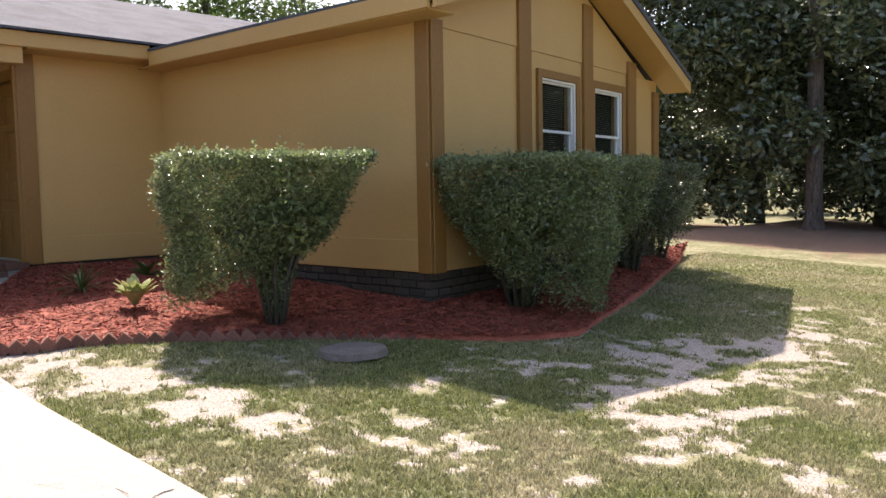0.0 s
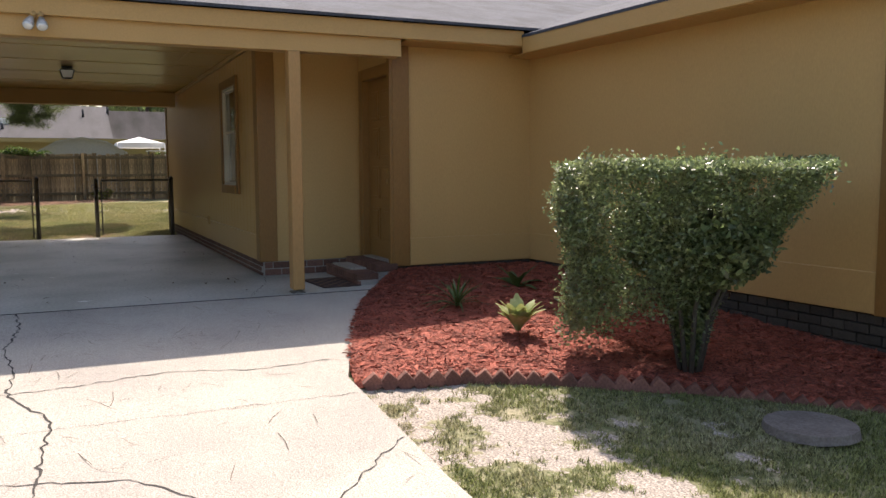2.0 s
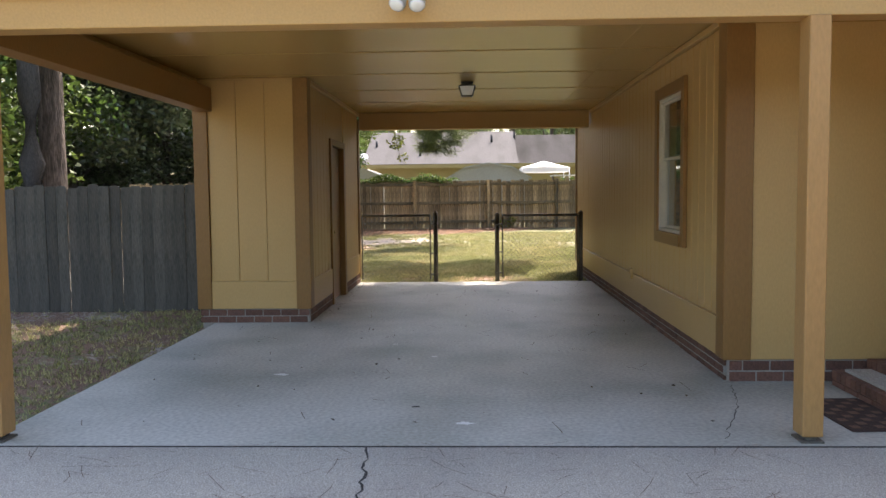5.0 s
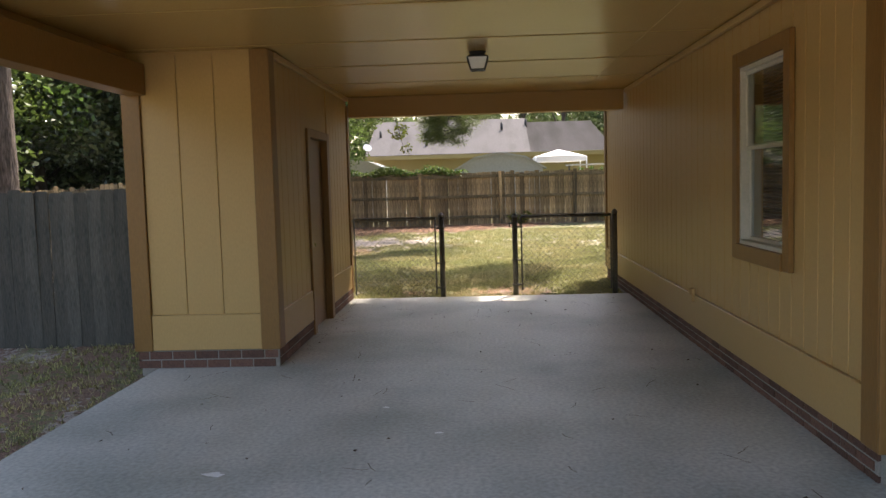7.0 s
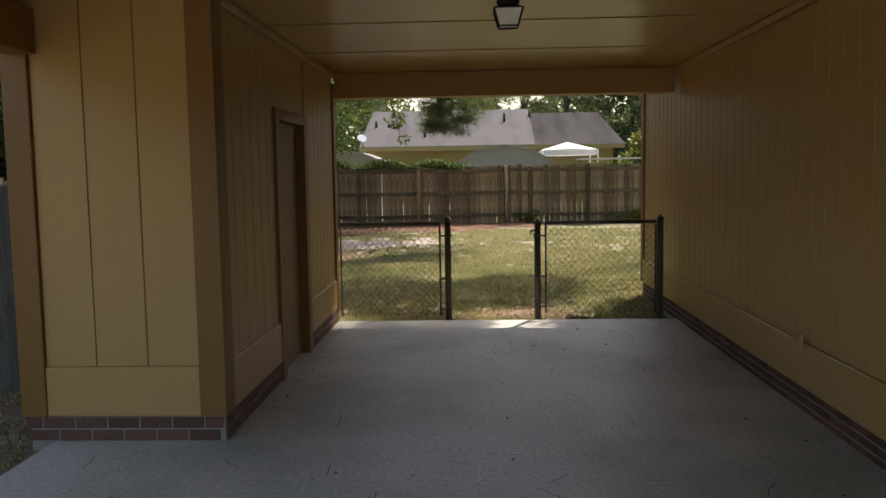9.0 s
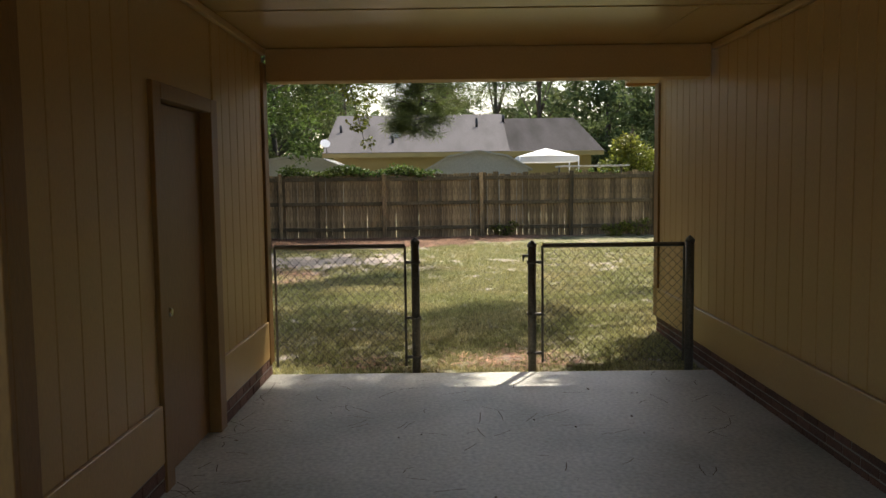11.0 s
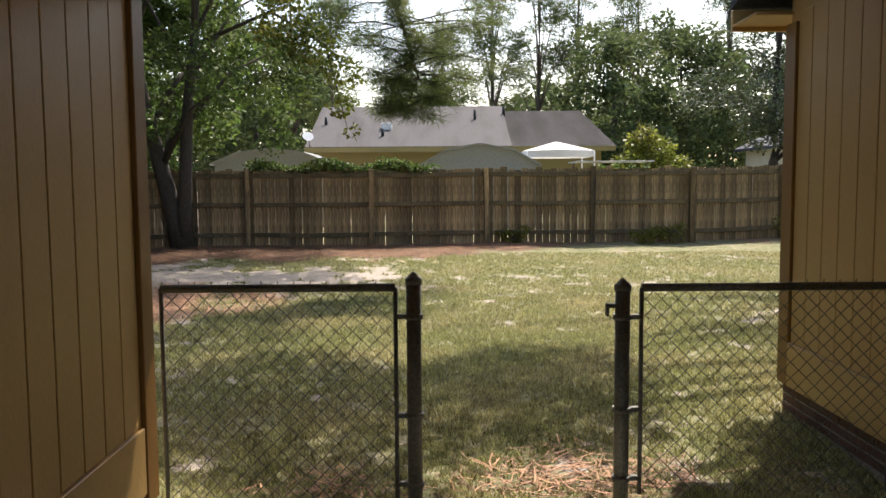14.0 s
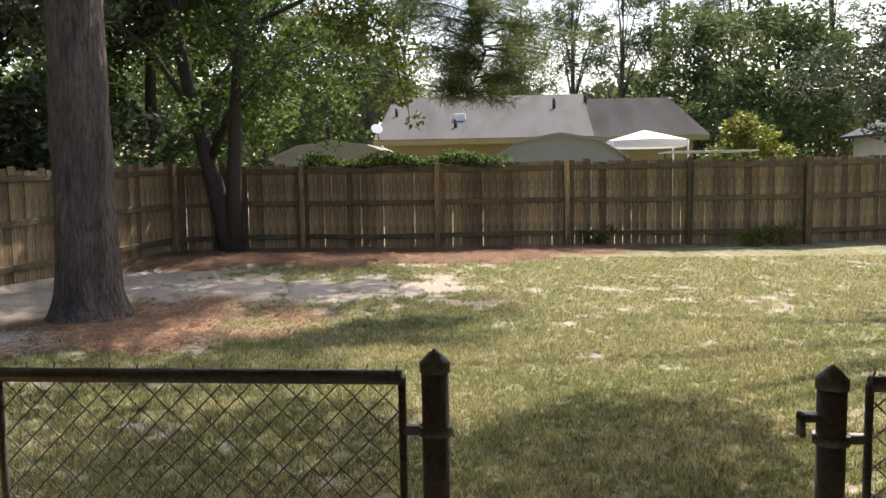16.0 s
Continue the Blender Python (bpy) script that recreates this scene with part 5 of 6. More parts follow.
def hanging_bough(t):
    """The long bough that droops from high in the pine, with tufts of needles along its twigs."""
    rng = np.random.default_rng(46)
    tip = [(-25.5, -0.55, 4.1), (-25.4, -0.35, 3.5), (-25.5, -0.2, 3.0), (-25.45, -0.4, 2.5)]
    bm = B()
    tube(bm, [(-24.1, -4.2, 8.2), (-24.6, -2.4, 7.4), (-25.2, -1.1, 5.8)] + tip, [0.07, 0.055, 0.04, 0.03, 0.024, 0.018, 0.008], 7)
    arm = part("bough", bm, BARKD, t)
    tufts = []
    for k in range(46):
        s = rng.uniform(0, 1)
        p = np.array(tip[int(s * 2.99)]) * (1 - (s * 2.99) % 1) + np.array(tip[int(s * 2.99) + 1]) * ((s * 2.99) % 1)
        side = 1.5 if s < 0.5 else 1.1 * (1.35 - s)
        q = p + np.array((rng.normal(0, 0.3), rng.uniform(-side, side * 1.2), rng.uniform(-0.25, 0.3)))
        bm = B()
        tube(bm, [p, (p + q) / 2 + np.array((0, 0, 0.05)), q], [0.012, 0.009, 0.005], 5)
        part("twig", bm, BARKD, arm)
        for j in range(5):
            tufts.append((*(p + (q - p) * (0.4 + 0.16 * j) + rng.normal(0, 0.02, 3)), 0.03))
    pos = np.repeat(np.array(tufts)[:, :3], 70, 0) + rng.normal(0, 0.03, (len(tufts) * 70, 3))
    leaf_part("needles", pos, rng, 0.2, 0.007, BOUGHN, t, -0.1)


PINE = pine_trunk(-24.3, -4.5, 0.32, 15.0, "tall pine with grey brown plated bark in the rear yard", 41, crown_of(R, -24.0, -4.2, 10.5, 15.5, 2.4, 22, 0.7), 16000)
hanging_bough(PINE)
# added clumps above the view, set to dapple the rear lawn and slab
HIGH_SHADE = [(-26.6, 3.4, 9.5, 0.8), (-25.6, 2.0, 8.5, 0.7), (-30.6, 2.4, 9.2, 0.9), (-28.0, 0.9, 9.3, 0.8), (-23.3, 2.8, 9.0, 0.5), (-23.3, 4.7, 9.0, 0.7), (-23.2, 1.9, 9.0, 0.55)]
pine_trunk(-30.3, 8.55, 0.20, 14.0, "tall slender pine by the rear fence", 42, crown_of(R, -30.3, 8.5, 8.0, 13.5, 1.9, 10, 0.7) + HIGH_SHADE, 26000)
# the five listed clumps are added, far from the trunk, to shade the side yard
pine_trunk(-20.2, -7.55, 0.25, 14.0, "tall pine behind the side yard fence", 43, crown_of(R, -20.2, -7.5, 9.0, 14.0, 2.2, 12, 0.8) + [(-18.5, -2.6, 8.5, 1.0), (-17.5, -2.2, 8.0, 0.9), (-19.5, -2.5, 9.5, 1.0), (-17.0, -3.4, 7.5, 0.9), (-16.2, -2.6, 7.2, 0.8)], 22000)

# trees behind the rear fence
# its second, upper crown is added out of view to shade the left yard
TWIN = tree("tree", -30.2, -4.95, 0.19, 6.8, crown_of(R, -30.6, -4.5, 2.4, 7.2, 2.3, 40, 0.5) + crown_of(R, -30.0, -3.0, 7.5, 10.5, 3.0, 16, 0.9), 21000, ("leaf", 0.12, 0.055), LEAFG,
     "twin-stemmed broadleaf tree against the rear fence", 51, lean=(0.2, -1.5), trunks=2, limbs=10)
leaf_part("yellowing_leaves", clump_points(np.random.default_rng(53), [(-30.4, -2.3, 4.2, 0.6), (-30.3, -1.75, 3.7, 0.45), (-30.2, -1.8, 3.0, 0.28), (-30.2, -1.65, 2.55, 0.16), (-30.4, -2.9, 4.7, 0.7)], 1500), np.random.default_rng(54), 0.12, 0.065, LEAFY, TWIN, -0.2, "yellow green sunlit leaves")
bm = B()
tube(bm, [(-30.6, -4.9, 4.2), (-30.5, -3.2, 4.9), (-30.3, -2.1, 4.2), (-30.2, -1.7, 2.6)], [0.05, 0.035, 0.02, 0.006], 6)
part("drooping_limb", bm, BARKD, TWIN)
# an oak added out of view; its clumps block sun over lawn and slab
OVER_SHADE = [(-25.0, 0.8, 8.8, 1.0), (-26.2, 1.6, 9.2, 1.0), (-24.6, 2.2, 8.6, 0.9), (-25.1, 3.7, 8.8, 0.7), (-23.2, 2.5, 8.8, 0.75), (-23.3, 4.4, 8.9, 0.6), (-26.6, 3.9, 9.4, 0.9), (-24.4, 5.6, 9.3, 1.0), (-26.0, 7.0, 9.0, 1.2), (-27.4, 8.6, 8.6, 1.2), (-25.4, 9.2, 9.4, 1.1)]
tree("oak", -26.3, 9.4, 0.3, 8.6, OVER_SHADE, 13000, ("leaf", 0.17, 0.085), LEAFG, "unseen added oak with boughs that shade the rear lawn", 56, limbs=11)
# this oak is added as a sun blocker for the side yard
tree("oak", -17.3, -6.4, 0.24, 8.2, crown_of(R, -17.4, -4.2, 5.6, 9.6, 2.9, 34, 1.0), 26000, ("leaf", 0.17, 0.085), LEAFG, "spreading oak added to shade the side yard", 57, limbs=12)
# unseen clumps added to the first tree below, to shade the left rear yard
SHADE = [(-31.0, -0.5, 9.0, 1.2), (-33.0, 0.5, 9.5, 1.2), (-30.2, -1.6, 8.5, 1.0), (-34.0, -1.0, 10.0, 1.2), (-31.2, 0.8, 9.0, 1.1), (-32.0, -2.4, 9.2, 1.2), (-30.6, -3.2, 8.0, 1.1), (-35.2, 0.4, 10.5, 1.1), (-27.5, -1.0, 9.2, 1.1), (-26.0, 0.2, 9.0, 0.9), (-28.6, 0.2, 9.6, 0.9), (-25.2, -0.9, 8.8, 0.9)]
for k, (x, y, z1, n, mt, lab) in enumerate((
        (-32.0, -7.2, 8.5, 30000, LEAFG, "leafy broadleaf tree behind the side fence"), (-29.0, -8.6, 9.0, 34000, LEAFD, "dense dark broadleaf tree behind the side fence"),
        (-25.5, -9.8, 8.5, 28000, LEAFD, "dense dark broadleaf tree beyond the side fence"), (-22.0, -10.5, 8.0, 19000, LEAFG, "shaded broadleaf tree beyond the side fence"),
        (-18.2, -10.2, 7.5, 20000, LEAFG, "broadleaf tree beyond the front fence"), (-21.5, -15.5, 9.0, 13000, LEAFD, "dark broadleaf tree further off"))):
    tree("tree", x, y, 0.18, z1 * 0.75, crown_of(R, x, y, 1.5, z1, 2.6, 52, 0.9) + (SHADE if k == 0 else []), n, ("leaf", 0.18, 0.09), mt, lab, 60 + k)
tree("tree", -36.5, 9.2, 0.16, 7.0, crown_of(R, -36.5, 9.3, 2.4, 8.2, 2.2, 40, 0.75), 16000, ("leaf", 0.14, 0.065), LEAFD, "dark round oak behind the rear fence", 70)
tree("tree", -37.5, 13.0, 0.16, 7.0, crown_of(R, -37.5, 13.0, 2.0, 8.0, 2.6, 36, 0.8), 12000, ("leaf", 0.16, 0.075), LEAFD, "dark oak by the far house", 71)
tree("tree", -41.0, 6.9, 0.12, 3.3, crown_of(R, -41, 6.9, 1.2, 3.0, 0.9, 16, 0.4), 3000, ("leaf", 0.17, 0.08), LEAFY, "yellowing shrub-like tree behind the sheds", 72)
for k, (x, y, z0, z1, sp, n, mt, lab) in enumerate((
        (-56, 9.0, 1.5, 8.5, 3.4, 9000, FARLEAF, "pale green tree behind the neighbour's house"), (-60, 13.5, 1.5, 10.0, 3.6, 9000, FARLEAF, "tall pale green tree in the distance"),
        (-58, -9.5, 1.5, 9.5, 3.6, 9000, FARLEAF, "tall hazy tree in the distance"), (-54, -14, 1.5, 8.5, 4.0, 8000, FARLEAF, "hazy tree beyond the sheds"), (-62, 20, 1.0, 10.0, 5.0, 8000, FARLEAF, "broad tree in the distance"))):
    tree("tree", x, y, 0.22, z1 * 0.8, crown_of(R, x, y, z0, z1, sp, 40, 1.1), n, ("leaf", 0.32, 0.16), mt, lab, 80 + k)
for k, (x, y, z1) in enumerate(((-66, 3.5, 14), (-68, 6.6, 15), (-70, 9.5, 14.5), (-66, -6.5, 13.5), (-69, -9.5, 15), (-72, 0.5, 13), (-70, 13.5, 14), (-64, 17.5, 13), (-66, -14, 13))):
    tree("pine_tree", x, y, 0.2, z1, crown_of(R, x, y, z1 * 0.42, z1, 2.0, 30, 0.85), 5200, ("needle", 0.55, 0.05), NEEDLE, "tall far pine with a thin open crown", 90 + k, "pine tree", BARK, limbs=12, group="far pines")
# trees at the street side of the lot, and behind the roof
for k, (x, y, z1, sp, n) in enumerate(((-12.6, 21.5, 10, 3.0, 26000), (-9.2, 22.5, 10.5, 3.0, 30000), (-6.4, 24.0, 10, 3.0, 30000), (-3.2, 24.5, 9.5, 3.2, 24000), (1.5, 25, 10, 3.4, 14000))):
    tree("magnolia", x, y, 0.2, z1 * 0.8, crown_of(R, x, y, 0.5, z1, sp, 70, 1.0), int(n * 1.35), ("leaf", 0.22, 0.10), LEAFM, "dense dark magnolia with glossy leaves", 110 + k, "tree", group="magnolias")
pine_trunk(-7.1, 21.0, 0.2, 13.0, "dark pine trunk among the magnolias", 44, crown_of(R, -7.0, 21.0, 8.5, 13.0, 1.8, 12, 0.7), 5000)
for k, (x, y, z1) in enumerate(((-31, 18.5, 12), (-29, 22.0, 12.5), (-34, 15, 11.5), (-27.5, 26, 12))):
    tree("tree", x, y, 0.28, z1 * 0.85, crown_of(R, x, y, 6.0, z1, 2.8, 30, 0.9), 7000, ("leaf", 0.22, 0.1), LEAFG, "tall tree standing behind the roof", 120 + k, bark=BARK)
for k, (x, y) in enumerate(((-4.0, 34), (-14, 34), (4, 33), (-24, 36))):
    tree("tree", x, y, 0.25, 8.0, crown_of(R, x, y, 0.4, 10, 4.5, 40, 1.3), 7000, ("leaf", 0.34, 0.16), LEAFD, "dark woodland tree far beyond the lawn", 130 + k)



def far_woods():
    """The woods that close the distance all round, as one ragged mass of leaves."""
    rng = np.random.default_rng(200)
    n = 60000
    a = rng.uniform(0, 2 * np.pi, n)
    lump = np.array([noise.noise((math.cos(q) * 9, math.sin(q) * 9, 1.0)) + 0.5 * noise.noise((math.cos(q) * 30, math.sin(q) * 30, 4.0)) for q in a])
    r = rng.uniform(0, 1, n)
    rad_x, rad_y = 78 + 14 * r, 44 + 12 * r
    top = 7.5 + 4.5 * lump + 2.5 * r
    pos = np.stack([-14 + np.cos(a) * rad_x, 2 + np.sin(a) * rad_y, top * rng.uniform(0.0, 1, n) ** 0.7], -1)
    tagged(new("far_woods", quads("far_woods", fold(rng, pos, 1.1, 0.6), 4, FARLEAF)), "distant mixed woodland round the lots", "woods", kind="stuff")


far_woods()

# ---- beyond the rear fence ----
NROOF = mat("faded_grey_shingle", (0.095, 0.09, 0.09), 0.9, 0.2, 0.5, 20, 0.3, col2=(0.055, 0.052, 0.05), mix=0.9, stretch=(0.5, 2.2, 1), spec=0.12)
# yellow kept dull and dark: the wall's shadow is in the colour
NWALL = mat("yellow_painted_wall", (0.30, 0.24, 0.10), 0.7, 0.05, 1, 30, 0.05)
SHEDM = mat("grey_shed_roof", (0.30, 0.32, 0.30), 0.6, 0.08, 1, 20, 0.1, col2=(0.25, 0.26, 0.24))
CANVAS = mat("white_canvas", (0.80, 0.80, 0.80), 0.7, 0.03, 2, 40, 0.05, translucent=0.2)


def make_neighbour():
    h = thing("neighbour_house", (-49, 2, gz(-49, 2)), "single-storey yellow house with a faded grey shingle roof", "house")
    bm = B()
    box(bm, (-54.5, -4.4, 0.1), (-44.6, 6.1, 2.80))
    part("wall", bm, NWALL, h)
    bm = B()
    prism(bm, [(-44.0, 2.80), (-49.0, 4.66), (-55.2, 2.80), (-55.2, 2.70), (-49.0, 4.54), (-44.0, 2.70)], 1, -4.75, 2.75)
    roof = part("roof", bm, NROOF, h)
    bm = B()
    # the lower part of the roof ends in a hip
    vs = [bm.verts.new(p) for p in ((-44.0, 2.751, 2.76), (-44.0, 6.55, 2.76), (-49.0, 6.05, 4.45), (-49.0, 2.751, 4.45), (-55, 6.55, 2.76), (-55, 2.751, 2.76))]
    for q in ((0, 1, 2, 3), (1, 4, 2), (3, 2, 4, 5)):
        bm.faces.new([vs[i] for i in q])
    bmesh.ops.solidify(bm, geom=bm.faces[:], thickness=0.08)
    part("lower_roof", bm, NROOF, h)
    bm = B()
    box(bm, (-44.02, -4.75, 2.60), (-43.97, 6.5, 2.78))
    part("gutter", bm, NWALL, h)
    for y, x, top in ((-4.3, -46.6, 0.3), (1.55, -47.2, 0.38), (2.75, -47.9, 0.3), (-2.0, -45.2, 0.28)):
        bm = B()
        z = 2.80 + (-44.0 - x) * 0.37
        tube(bm, [(x, y, z - 0.1), (x, y, z + top)], 0.06, 8)
        part("vent_pipe", bm, BLACKM, roof)
    bm = B()
    box(bm, (-46.3, -2.1, 3.50), (-45.9, -1.7, 3.78), bev=0.02)
    part("skylight", bm, WHITE, roof)
    # a small dish on the eave
    d = thing("satellite_dish", (-44.0, -4.55, 2.75), "small pale satellite dish on the eave", "dish")
    bm = B()
    bmesh.ops.create_cone(bm, cap_ends=True, segments=20, radius1=0.04, radius2=0.2, depth=0.1, matrix=pose(-43.85, -4.6, 3.15, 0, 55, 20))
    part("bowl", bm, WHITE, d)
    bm = B()
    tube(bm, [(-44.0, -4.55, 2.7), (-43.95, -4.58, 3.1)], 0.025, 8)
    part("mast", bm, DARKM, d)


make_neighbour()


def make_shed(y0, y1, x, eave, top, label):
    s = thing("shed", (x, (y0 + y1) / 2, gz(x, y0)), label, "shed", "sheds")
    c, w = (y0 + y1) / 2, (y1 - y0) / 2
    bm = B()
    box(bm, (x - 2.4, y0 + 0.12, gz(x, y0)), (x, y1 - 0.12, eave))
    part("wall", bm, SHEDM, s)
    bm = B()
    arc = [(c - w, eave), (c - w * 0.55, eave + (top - eave) * 0.72), (c, top), (c + w * 0.55, eave + (top - eave) * 0.72), (c + w, eave)]
    prism(bm, arc + [(p, q - 0.05) for p, q in arc[::-1]], 0, x - 2.5, x + 0.1)
    part("roof", bm, SHEDM, s)
    bm = B()
    prism(bm, arc, 0, x - 2.38, x - 0.02)
    part("gable", bm, SHEDM, s)
    return s


make_shed(-0.45, 2.78, -35.7, 1.97, 2.55, "grey metal garden shed with a low gambrel roof")
make_shed(-5.9, -2.75, -35.7, 2.05, 2.46, "grey metal garden shed among the trees")


def make_canopy():
    x, y0, y1 = -36.0, 2.44, 4.22
    c = thing("canopy_tent", (x, 3.33, gz(x, 4)), "white peaked garden canopy on thin poles", "canopy")
    bm = B()
    peak = bm.verts.new((x - 0.95, 3.33, 2.62))
    ring = [bm.verts.new(p) for p in ((x, y0, 2.34), (x, 3.33, 2.37), (x, y1, 2.34), (x - 0.95, y1, 2.37), (x - 1.9, y1, 2.34), (x - 1.9, 3.33, 2.37), (x - 1.9, y0, 2.34), (x - 0.95, y0, 2.37))]
    low = [bm.verts.new((v.co.x, v.co.y, v.co.z - (0.2 if k % 2 else 0.16))) for k, v in enumerate(ring)]
    for k in range(8):
        bm.faces.new((ring[k], ring[(k + 1) % 8], peak))
        bm.faces.new((ring[k], low[k], low[(k + 1) % 8], ring[(k + 1) % 8]))
    part("roof", bm, CANVAS, c)
    for px, py in ((x, y0), (x, y1), (x - 1.9, y0), (x - 1.9, y1)):
        bm = B()
        tube(bm, [(px, py, gz(px, py)), (px, py, 2.33)], 0.02, 6)
        part("pole", bm, WHITE, c)
    t = thing("carport_roof_panel", (-35, 4.4, gz(-35, 4.4)), "flat pale corrugated shelter roof behind the fence", "shelter")
    bm = B()
    for k in range(24):
        box(bm, (-35.6, 3.45 + k * 0.082, 1.99 + 0.012 * (k % 2)), (-34.4, 3.53 + k * 0.082, 2.02 + 0.012 * (k % 2)))
    part("sheet", bm, mat("pale_sheet", (0.6, 0.6, 0.58), 0.5, 0.1, 2, 30, 0.1), t)
    for y in (3.5, 5.3):
        bm = B()
        tube(bm, [(-35, y, gz(-35, y)), (-35, y, 1.99)], 0.03, 6)
        part("leg", bm, DARKM, t)


make_canopy()


def make_right_house():
    h = thing("far_house", (-48, 19, gz(-48, 19)), "pale house with a low dark roof beyond the fence", "house")
    bm = B()
    box(bm, (-52, 14.2, 0.1), (-46, 24, 2.9))
    prism(bm, [(14.2, 2.9), (24, 2.9), (19.1, 5.2)], 0, -52, -46)
    part("wall", bm, mat("pale_wall", (0.6, 0.56, 0.47), 0.7, 0.05, 1, 30, 0.05), h)
    bm = B()
    prism(bm, [(13.8, 2.78), (19.1, 5.26), (24.4, 2.78), (24.4, 2.9), (19.1, 5.4), (13.8, 2.9)], 0, -52.4, -45.6)
    part("roof", bm, SHINGLE, h)


make_right_house()


def vines():
    """Leafy vine along the fence top."""
    rng = np.random.default_rng(8)
    v = thing("vine", (-30.6, -2.0, 1.85), "pale green vine trailing along the fence top", "vine")
    cs = [(fence_x(y) - 0.05, y, 1.84 + 0.06 * math.sin(y * 5), 0.10 + 0.08 * abs(math.sin(y * 2.1))) for y in np.arange(-3.7, 0.1, 0.16)]
    cs += [(fence_x(y) + 0.02, y, 1.82, 0.07) for y in np.arange(3.4, 4.6, 0.3)]
    leaf_part("leaves", clump_points(rng, cs, 2600), rng, 0.075, 0.05, LEAFG, v, 0.2)
    bm = B()
    tube(bm, [(fence_x(y), y, 1.80 + 0.05 * math.sin(y * 3)) for y in np.arange(-3.7, 0.1, 0.3)], 0.01, 5)
    part("stem", bm, BARKD, v)
    for k, (x, y, r, lab) in enumerate(((-30.7, 1.6, 0.22, "small weed at the foot of the fence"), (-30.6, 4.75, 0.26, "leafy weed against the fence"), (-30.4, 4.2, 0.2, "low weed in the pine straw"), (-31.2, 7.5, 0.42, "pale leafy shrub near the fence"))):
        w = thing("weed", (x, y, gz(x, y)), lab, "weed", "weeds")
        leaf_part("leaves", clump_points(rng, [(x, y, gz(x, y) + r * 0.6, r), (x + 0.1, y + 0.2, gz(x, y) + r * 1.3, r * 0.5), (x - 0.05, y - 0.22, gz(x, y) + r * 0.9, r * 0.6)], 300), rng, 0.07, 0.035, LEAFY, w, 0.2)
        for q in range(4):
            bm = B()
            tube(bm, [(x, y, gz(x, y) - 0.02), (x + rng.normal(0, 0.08), y + rng.normal(0, 0.08), gz(x, y) + r * 1.2)], 0.006, 5)
            part("stem", bm, BARKD, w)


vines()

# ---- carport fixtures and litter ----


def make_flood():
    f = thing("flood_light", (-9.13, 0.21, 2.60), "twin outdoor flood lamps on the front beam, off", "lamp")
    bm = B()
    tube(bm, [(-9.129, 0.22, 2.60), (-9.10, 0.22, 2.60)], [0.055, 0.05], 16)
    part("base", bm, BEAM, f)
    for dy, tilt in ((-0.075, -0.10), (0.045, 0.02)):
        bm = B()
        p0 = Vector((-9.10, 0.22 + dy * 0.4, 2.595))
        d = Vector((0.62, tilt * 3.0, -0.75)).normalized()
        tube(bm, [p0, p0 + d * 0.03, p0 + d * 0.07], [0.02, 0.022, 0.026], 12)
        holder = part("holder", bm, BEAM, f)
        bm = B()
        q = p0 + d * 0.07
        tube(bm, [q, q + d * 0.03, q + d * 0.085, q + d * 0.11], [0.022, 0.031, 0.047, 0.045], 18)
        part("bulb", bm, BULB, holder, "silvered reflector bulb")
        bm = B()
        tube(bm, [q + d * 0.1102, q + d * 0.122, q + d * 0.126], [0.044, 0.034, 0.010], 18)
        part("lens", bm, GLASSY, holder)


BULB = mat("silvered_glass", (0.42, 0.41, 0.38), 0.3, 0.05, 5, 30, 0.0, metal=0.5)
GLASSY = mat("clear_lens", (0.75, 0.75, 0.72), 0.15, 0.03, 5, 30, 0.0, spec=0.8)


def make_lantern():
    x, y = -14.15, 0.49
    l = thing("ceiling_lantern", (x, y, 2.72), "small black square lantern under the ceiling", "lamp")
    bm = B()
    tube(bm, [(x, y, 2.719), (x, y, 2.70), (x, y, 2.69)], [0.075, 0.07, 0.03], 20)
    part("canopy", bm, BLACKM, l)
    def frus(bm, z0, r0, z1, r1):
        a = [bm.verts.new((x + sx * r0, y + sy * r0, z0)) for sx, sy in ((-1, -1), (1, -1), (1, 1), (-1, 1))]
        b = [bm.verts.new((x + sx * r1, y + sy * r1, z1)) for sx, sy in ((-1, -1), (1, -1), (1, 1), (-1, 1))]
        for k in range(4):
            bm.faces.new((a[k], a[(k + 1) % 4], b[(k + 1) % 4], b[k]))
        bm.faces.new(a[::-1])
        bm.faces.new(b)
    bm = B()
    frus(bm, 2.665, 0.10, 2.69, 0.05)
    part("roof", bm, BLACKM, l)
    bm = B()
    frus(bm, 2.56, 0.058, 2.664, 0.088)
    part("glass", bm, GLASSY, l, "frosted lantern glass")
    bm = B()
    for sx, sy in ((-1, -1), (1, -1), (1, 1), (-1, 1)):
        tube(bm, [(x + sx * 0.061, y + sy * 0.061, 2.555), (x + sx * 0.092, y + sy * 0.092, 2.668)], 0.006, 6)
    for k in range(4):
        c = ((-1, -1), (1, -1), (1, 1), (-1, 1))
        (a, b), (d, e) = c[k], c[(k + 1) % 4]
        tube(bm, [(x + a * 0.061, y + b * 0.061, 2.557), (x + d * 0.061, y + e * 0.061, 2.557)], 0.006, 6)
    part("cage", bm, BLACKM, l)


make_flood()
make_lantern()


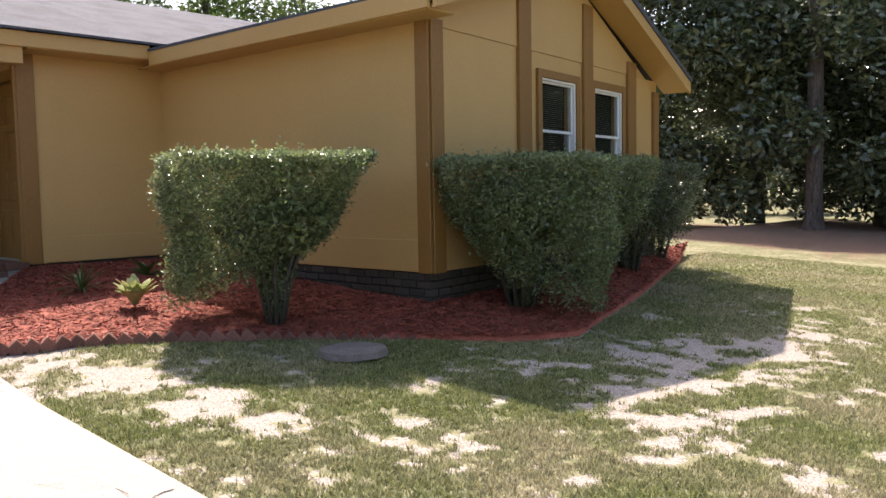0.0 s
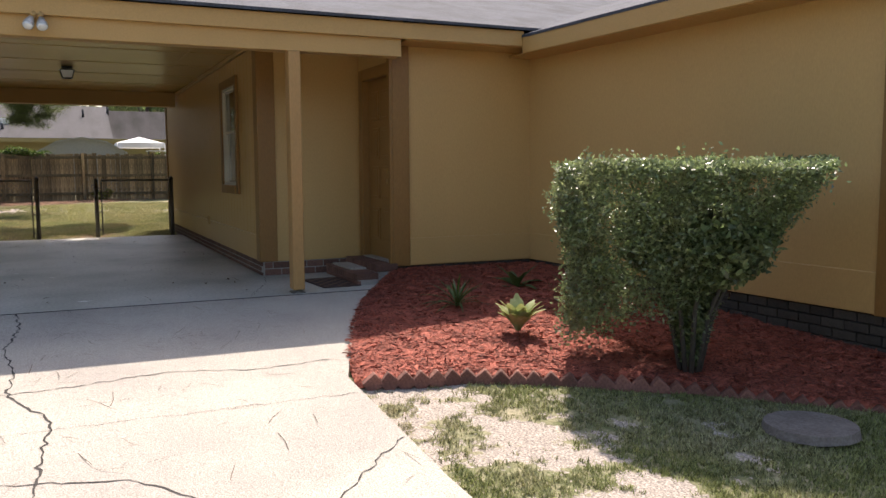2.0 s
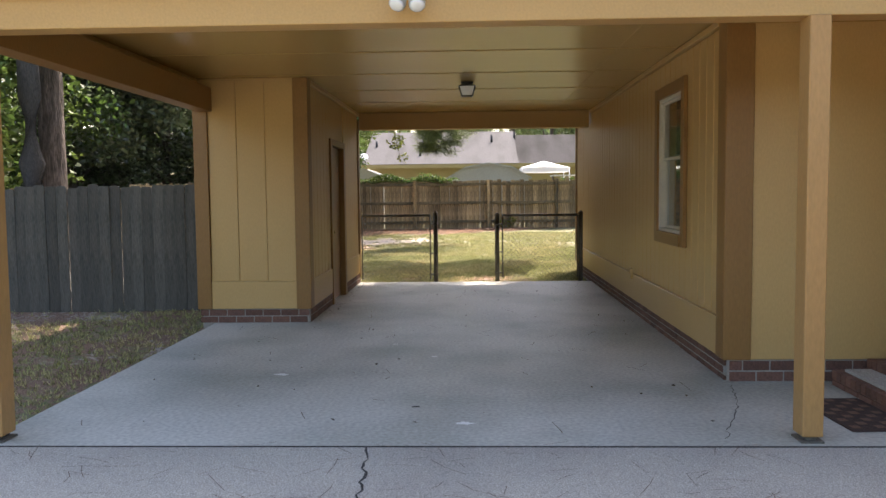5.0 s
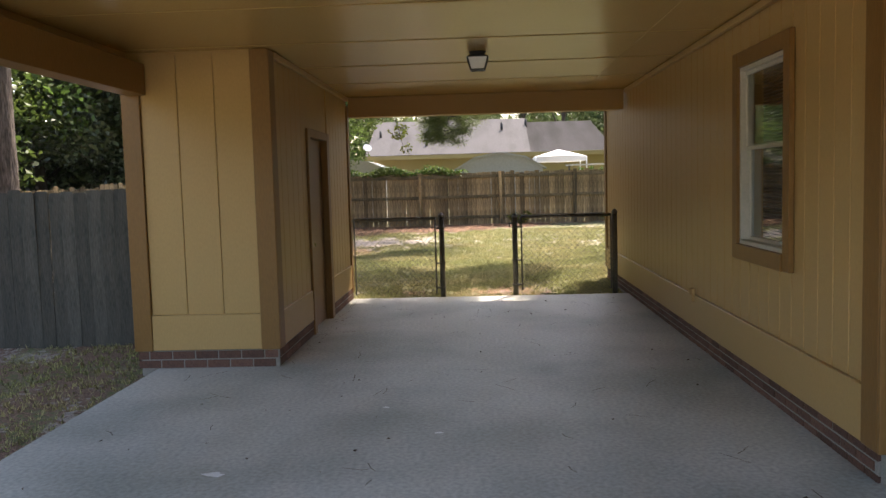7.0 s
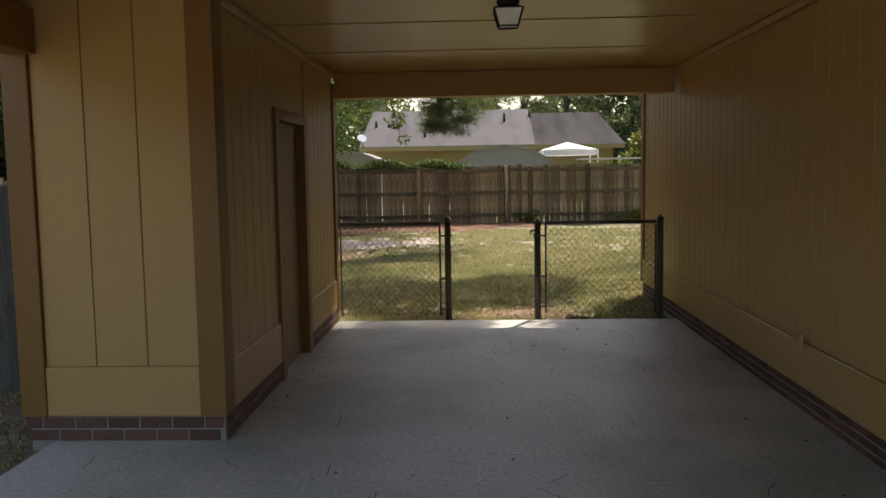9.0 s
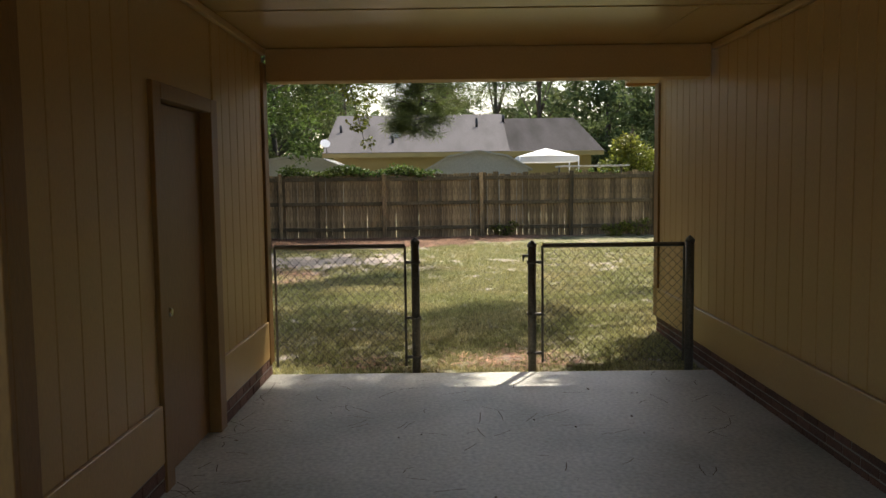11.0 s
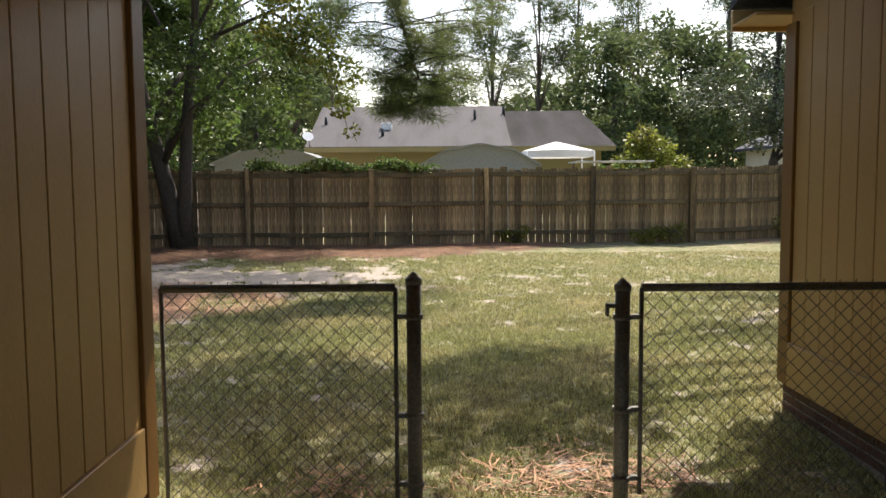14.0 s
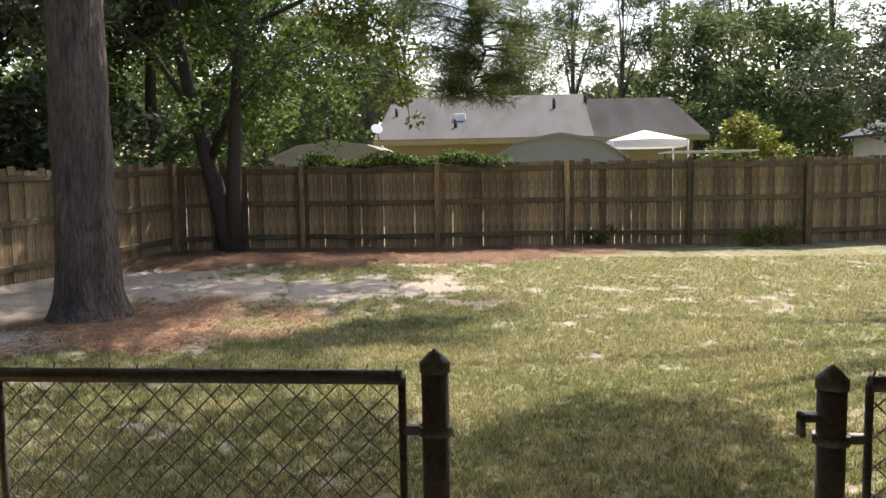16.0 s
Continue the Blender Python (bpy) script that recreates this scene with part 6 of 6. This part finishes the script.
def make_mat():
    m = thing("door_mat", (-9.66, 2.98, 0.0), "brown patterned rectangular door mat on the concrete", "door mat")
    mm = pose(-9.68, 2.97, 0.0, 0, 0, 3)
    bm = B()
    box(bm, (-0.40, -0.21, 0.0), (0.36, 0.21, 0.012), mm, 0.004)
    part("mat_body", bm, mat("brown_mat", (0.06, 0.035, 0.028), 0.95, 0.3, 18, 120, 0.6, col2=(0.03, 0.022, 0.02)), m)
    paler = mat("tan_mat_pattern", (0.16, 0.095, 0.06), 0.95, 0.2, 18, 120, 0.4)
    for i in range(9):
        for j in range(5):
            if (i + j) % 2 == 0:
                bm = B()
                box(bm, (-0.37 + i * 0.079, -0.185 + j * 0.075, 0.0122), (-0.37 + i * 0.079 + 0.055, -0.185 + j * 0.075 + 0.052, 0.0145), mm)
                part("woven_block", bm, paler, m)


make_mat()


def make_litter():
    """Pine needles, twigs and bits of leaf on the concrete, and straw on the yard."""
    rng = np.random.default_rng(15)

    def bars(name, pos, length, width, material, label, kind="stuff", curl=0.0):
        n = len(pos)
        a = rng.uniform(0, 2 * np.pi, n)
        L = length * rng.uniform(0.4, 1.3, n)
        d = np.stack([np.cos(a) * L / 2, np.sin(a) * L / 2, rng.normal(0, 0.04, n) * L], -1)
        s = np.stack([-np.sin(a), np.cos(a), np.zeros(n)], -1) * width / 2
        bend = s * rng.normal(0, 14, (n, 1)) * (length / 0.2)
        mid = pos + bend * 0.35
        co = np.stack([pos - d - s, mid - s, mid + s, pos - d + s, mid - s, pos + d - s, pos + d + s, mid + s], 1).reshape(-1, 3)
        return tagged(new(name, quads(name, co, 4, material)), label, "litter", kind=kind)
    n = 330
    x, y = rng.uniform(-9.1, -3.0, n), rng.uniform(-2.6, 2.2, n)
    x = np.where(rng.uniform(0, 1, n) < 0.5, rng.uniform(-9.1, -7.4, n), x)
    bars("needle_litter", np.stack([x, y, drive_z(x) + 0.004], -1), 0.24, 0.0036, DRY, "fallen pine needles on the driveway")
    n = 130
    x, y = rng.uniform(-17.5, -9.3, n), rng.uniform(-2.2, 2.3, n)
    x = np.where(rng.uniform(0, 1, n) < 0.5, rng.uniform(-17.6, -15.0, n), x)
    y = np.where(x < XS, np.clip(y, YS + 0.1, 2.3), y)
    bars("twig_litter", np.stack([x, y, np.full(n, 0.006)], -1), 0.2, 0.005, DRY, "dry twigs and needles on the carport floor")
    n = 60
    x, y = rng.uniform(-17.3, -9.4, n), rng.uniform(-2.0, 2.2, n)
    y = np.where(x < XS, np.clip(y, YS + 0.15, 2.2), y)
    co = fold(rng, np.stack([x, y, np.full(n, 0.008)], -1), 0.03, 0.018) * (1, 1, 1)
    co[:, 2] = np.clip(co[:, 2], 0.004, 0.02)
    tagged(new("leaf_litter", quads("leaf_litter", co, 4, DRY)), "scraps of dead leaf on the carport floor", "litter", kind="stuff")
    # pale scuffs on the slab
    for k, (px, py, r) in enumerate(((-9.5, 0.48, 0.05), (-10.9, -1.0, 0.06), (-9.9, 0.15, 0.035), (-11.6, 0.2, 0.03), (-12.2, -0.2, 0.03))):
        bm = B()
        vs = [bm.verts.new((px + math.cos(a) * r * (0.5 + 0.7 * abs(noise.noise((a, k, 0)))), py + math.sin(a) * r * 1.5 * (0.4 + abs(noise.noise((a, k, 4)))), 0.004)) for a in np.linspace(0, 6.0, 16)]
        bm.faces.new(vs)
        solid("paint_fleck", bm, WHITE if k != 2 else DARK, "spot of pale paint on the carport floor" if k != 2 else "dark oil spot on the carport floor", "stain")
    pts = []
    while len(pts) < 15000:
        x, y = rng.uniform(-30.5, -17.8), rng.uniform(-6.5, 7.0)
        if x > fence_x(y) + 0.05 and straw_at(x, y) > rng.uniform(0.25, 0.9):
            pts.append((x, y, gz(x, y) + rng.uniform(0.0, 0.05)))
    bars("pine_straw", np.array(pts), 0.2, 0.008, STRAW, "drifts of orange brown pine straw")


make_litter()


def make_trailer():
    """A small dark utility trailer parked far off among the trees."""
    t = thing("utility_trailer", (-5.6, 27.0, gz(-5.6, 27)), "small dark trailer parked far across the lawn", "trailer")
    z = gz(-5.6, 27)
    bm = B()
    box(bm, (-6.3, 26.6, z + 0.45), (-4.9, 27.6, z + 0.95), bev=0.03)
    part("body", bm, BLACKM, t)
    bm = B()
    box(bm, (-6.35, 26.55, z + 0.955), (-4.85, 27.65, z + 1.05), bev=0.03)
    part("lid", bm, mat("grey_lid", (0.2, 0.22, 0.25), 0.4, 0.05, 2, 30, 0), t)
    for x in (-6.0, -5.2):
        bm = B()
        tube(bm, [(x, 26.5, z + 0.3), (x, 26.65, z + 0.3)], 0.3, 18)
        part("wheel", bm, BLACKM, t)


make_trailer()
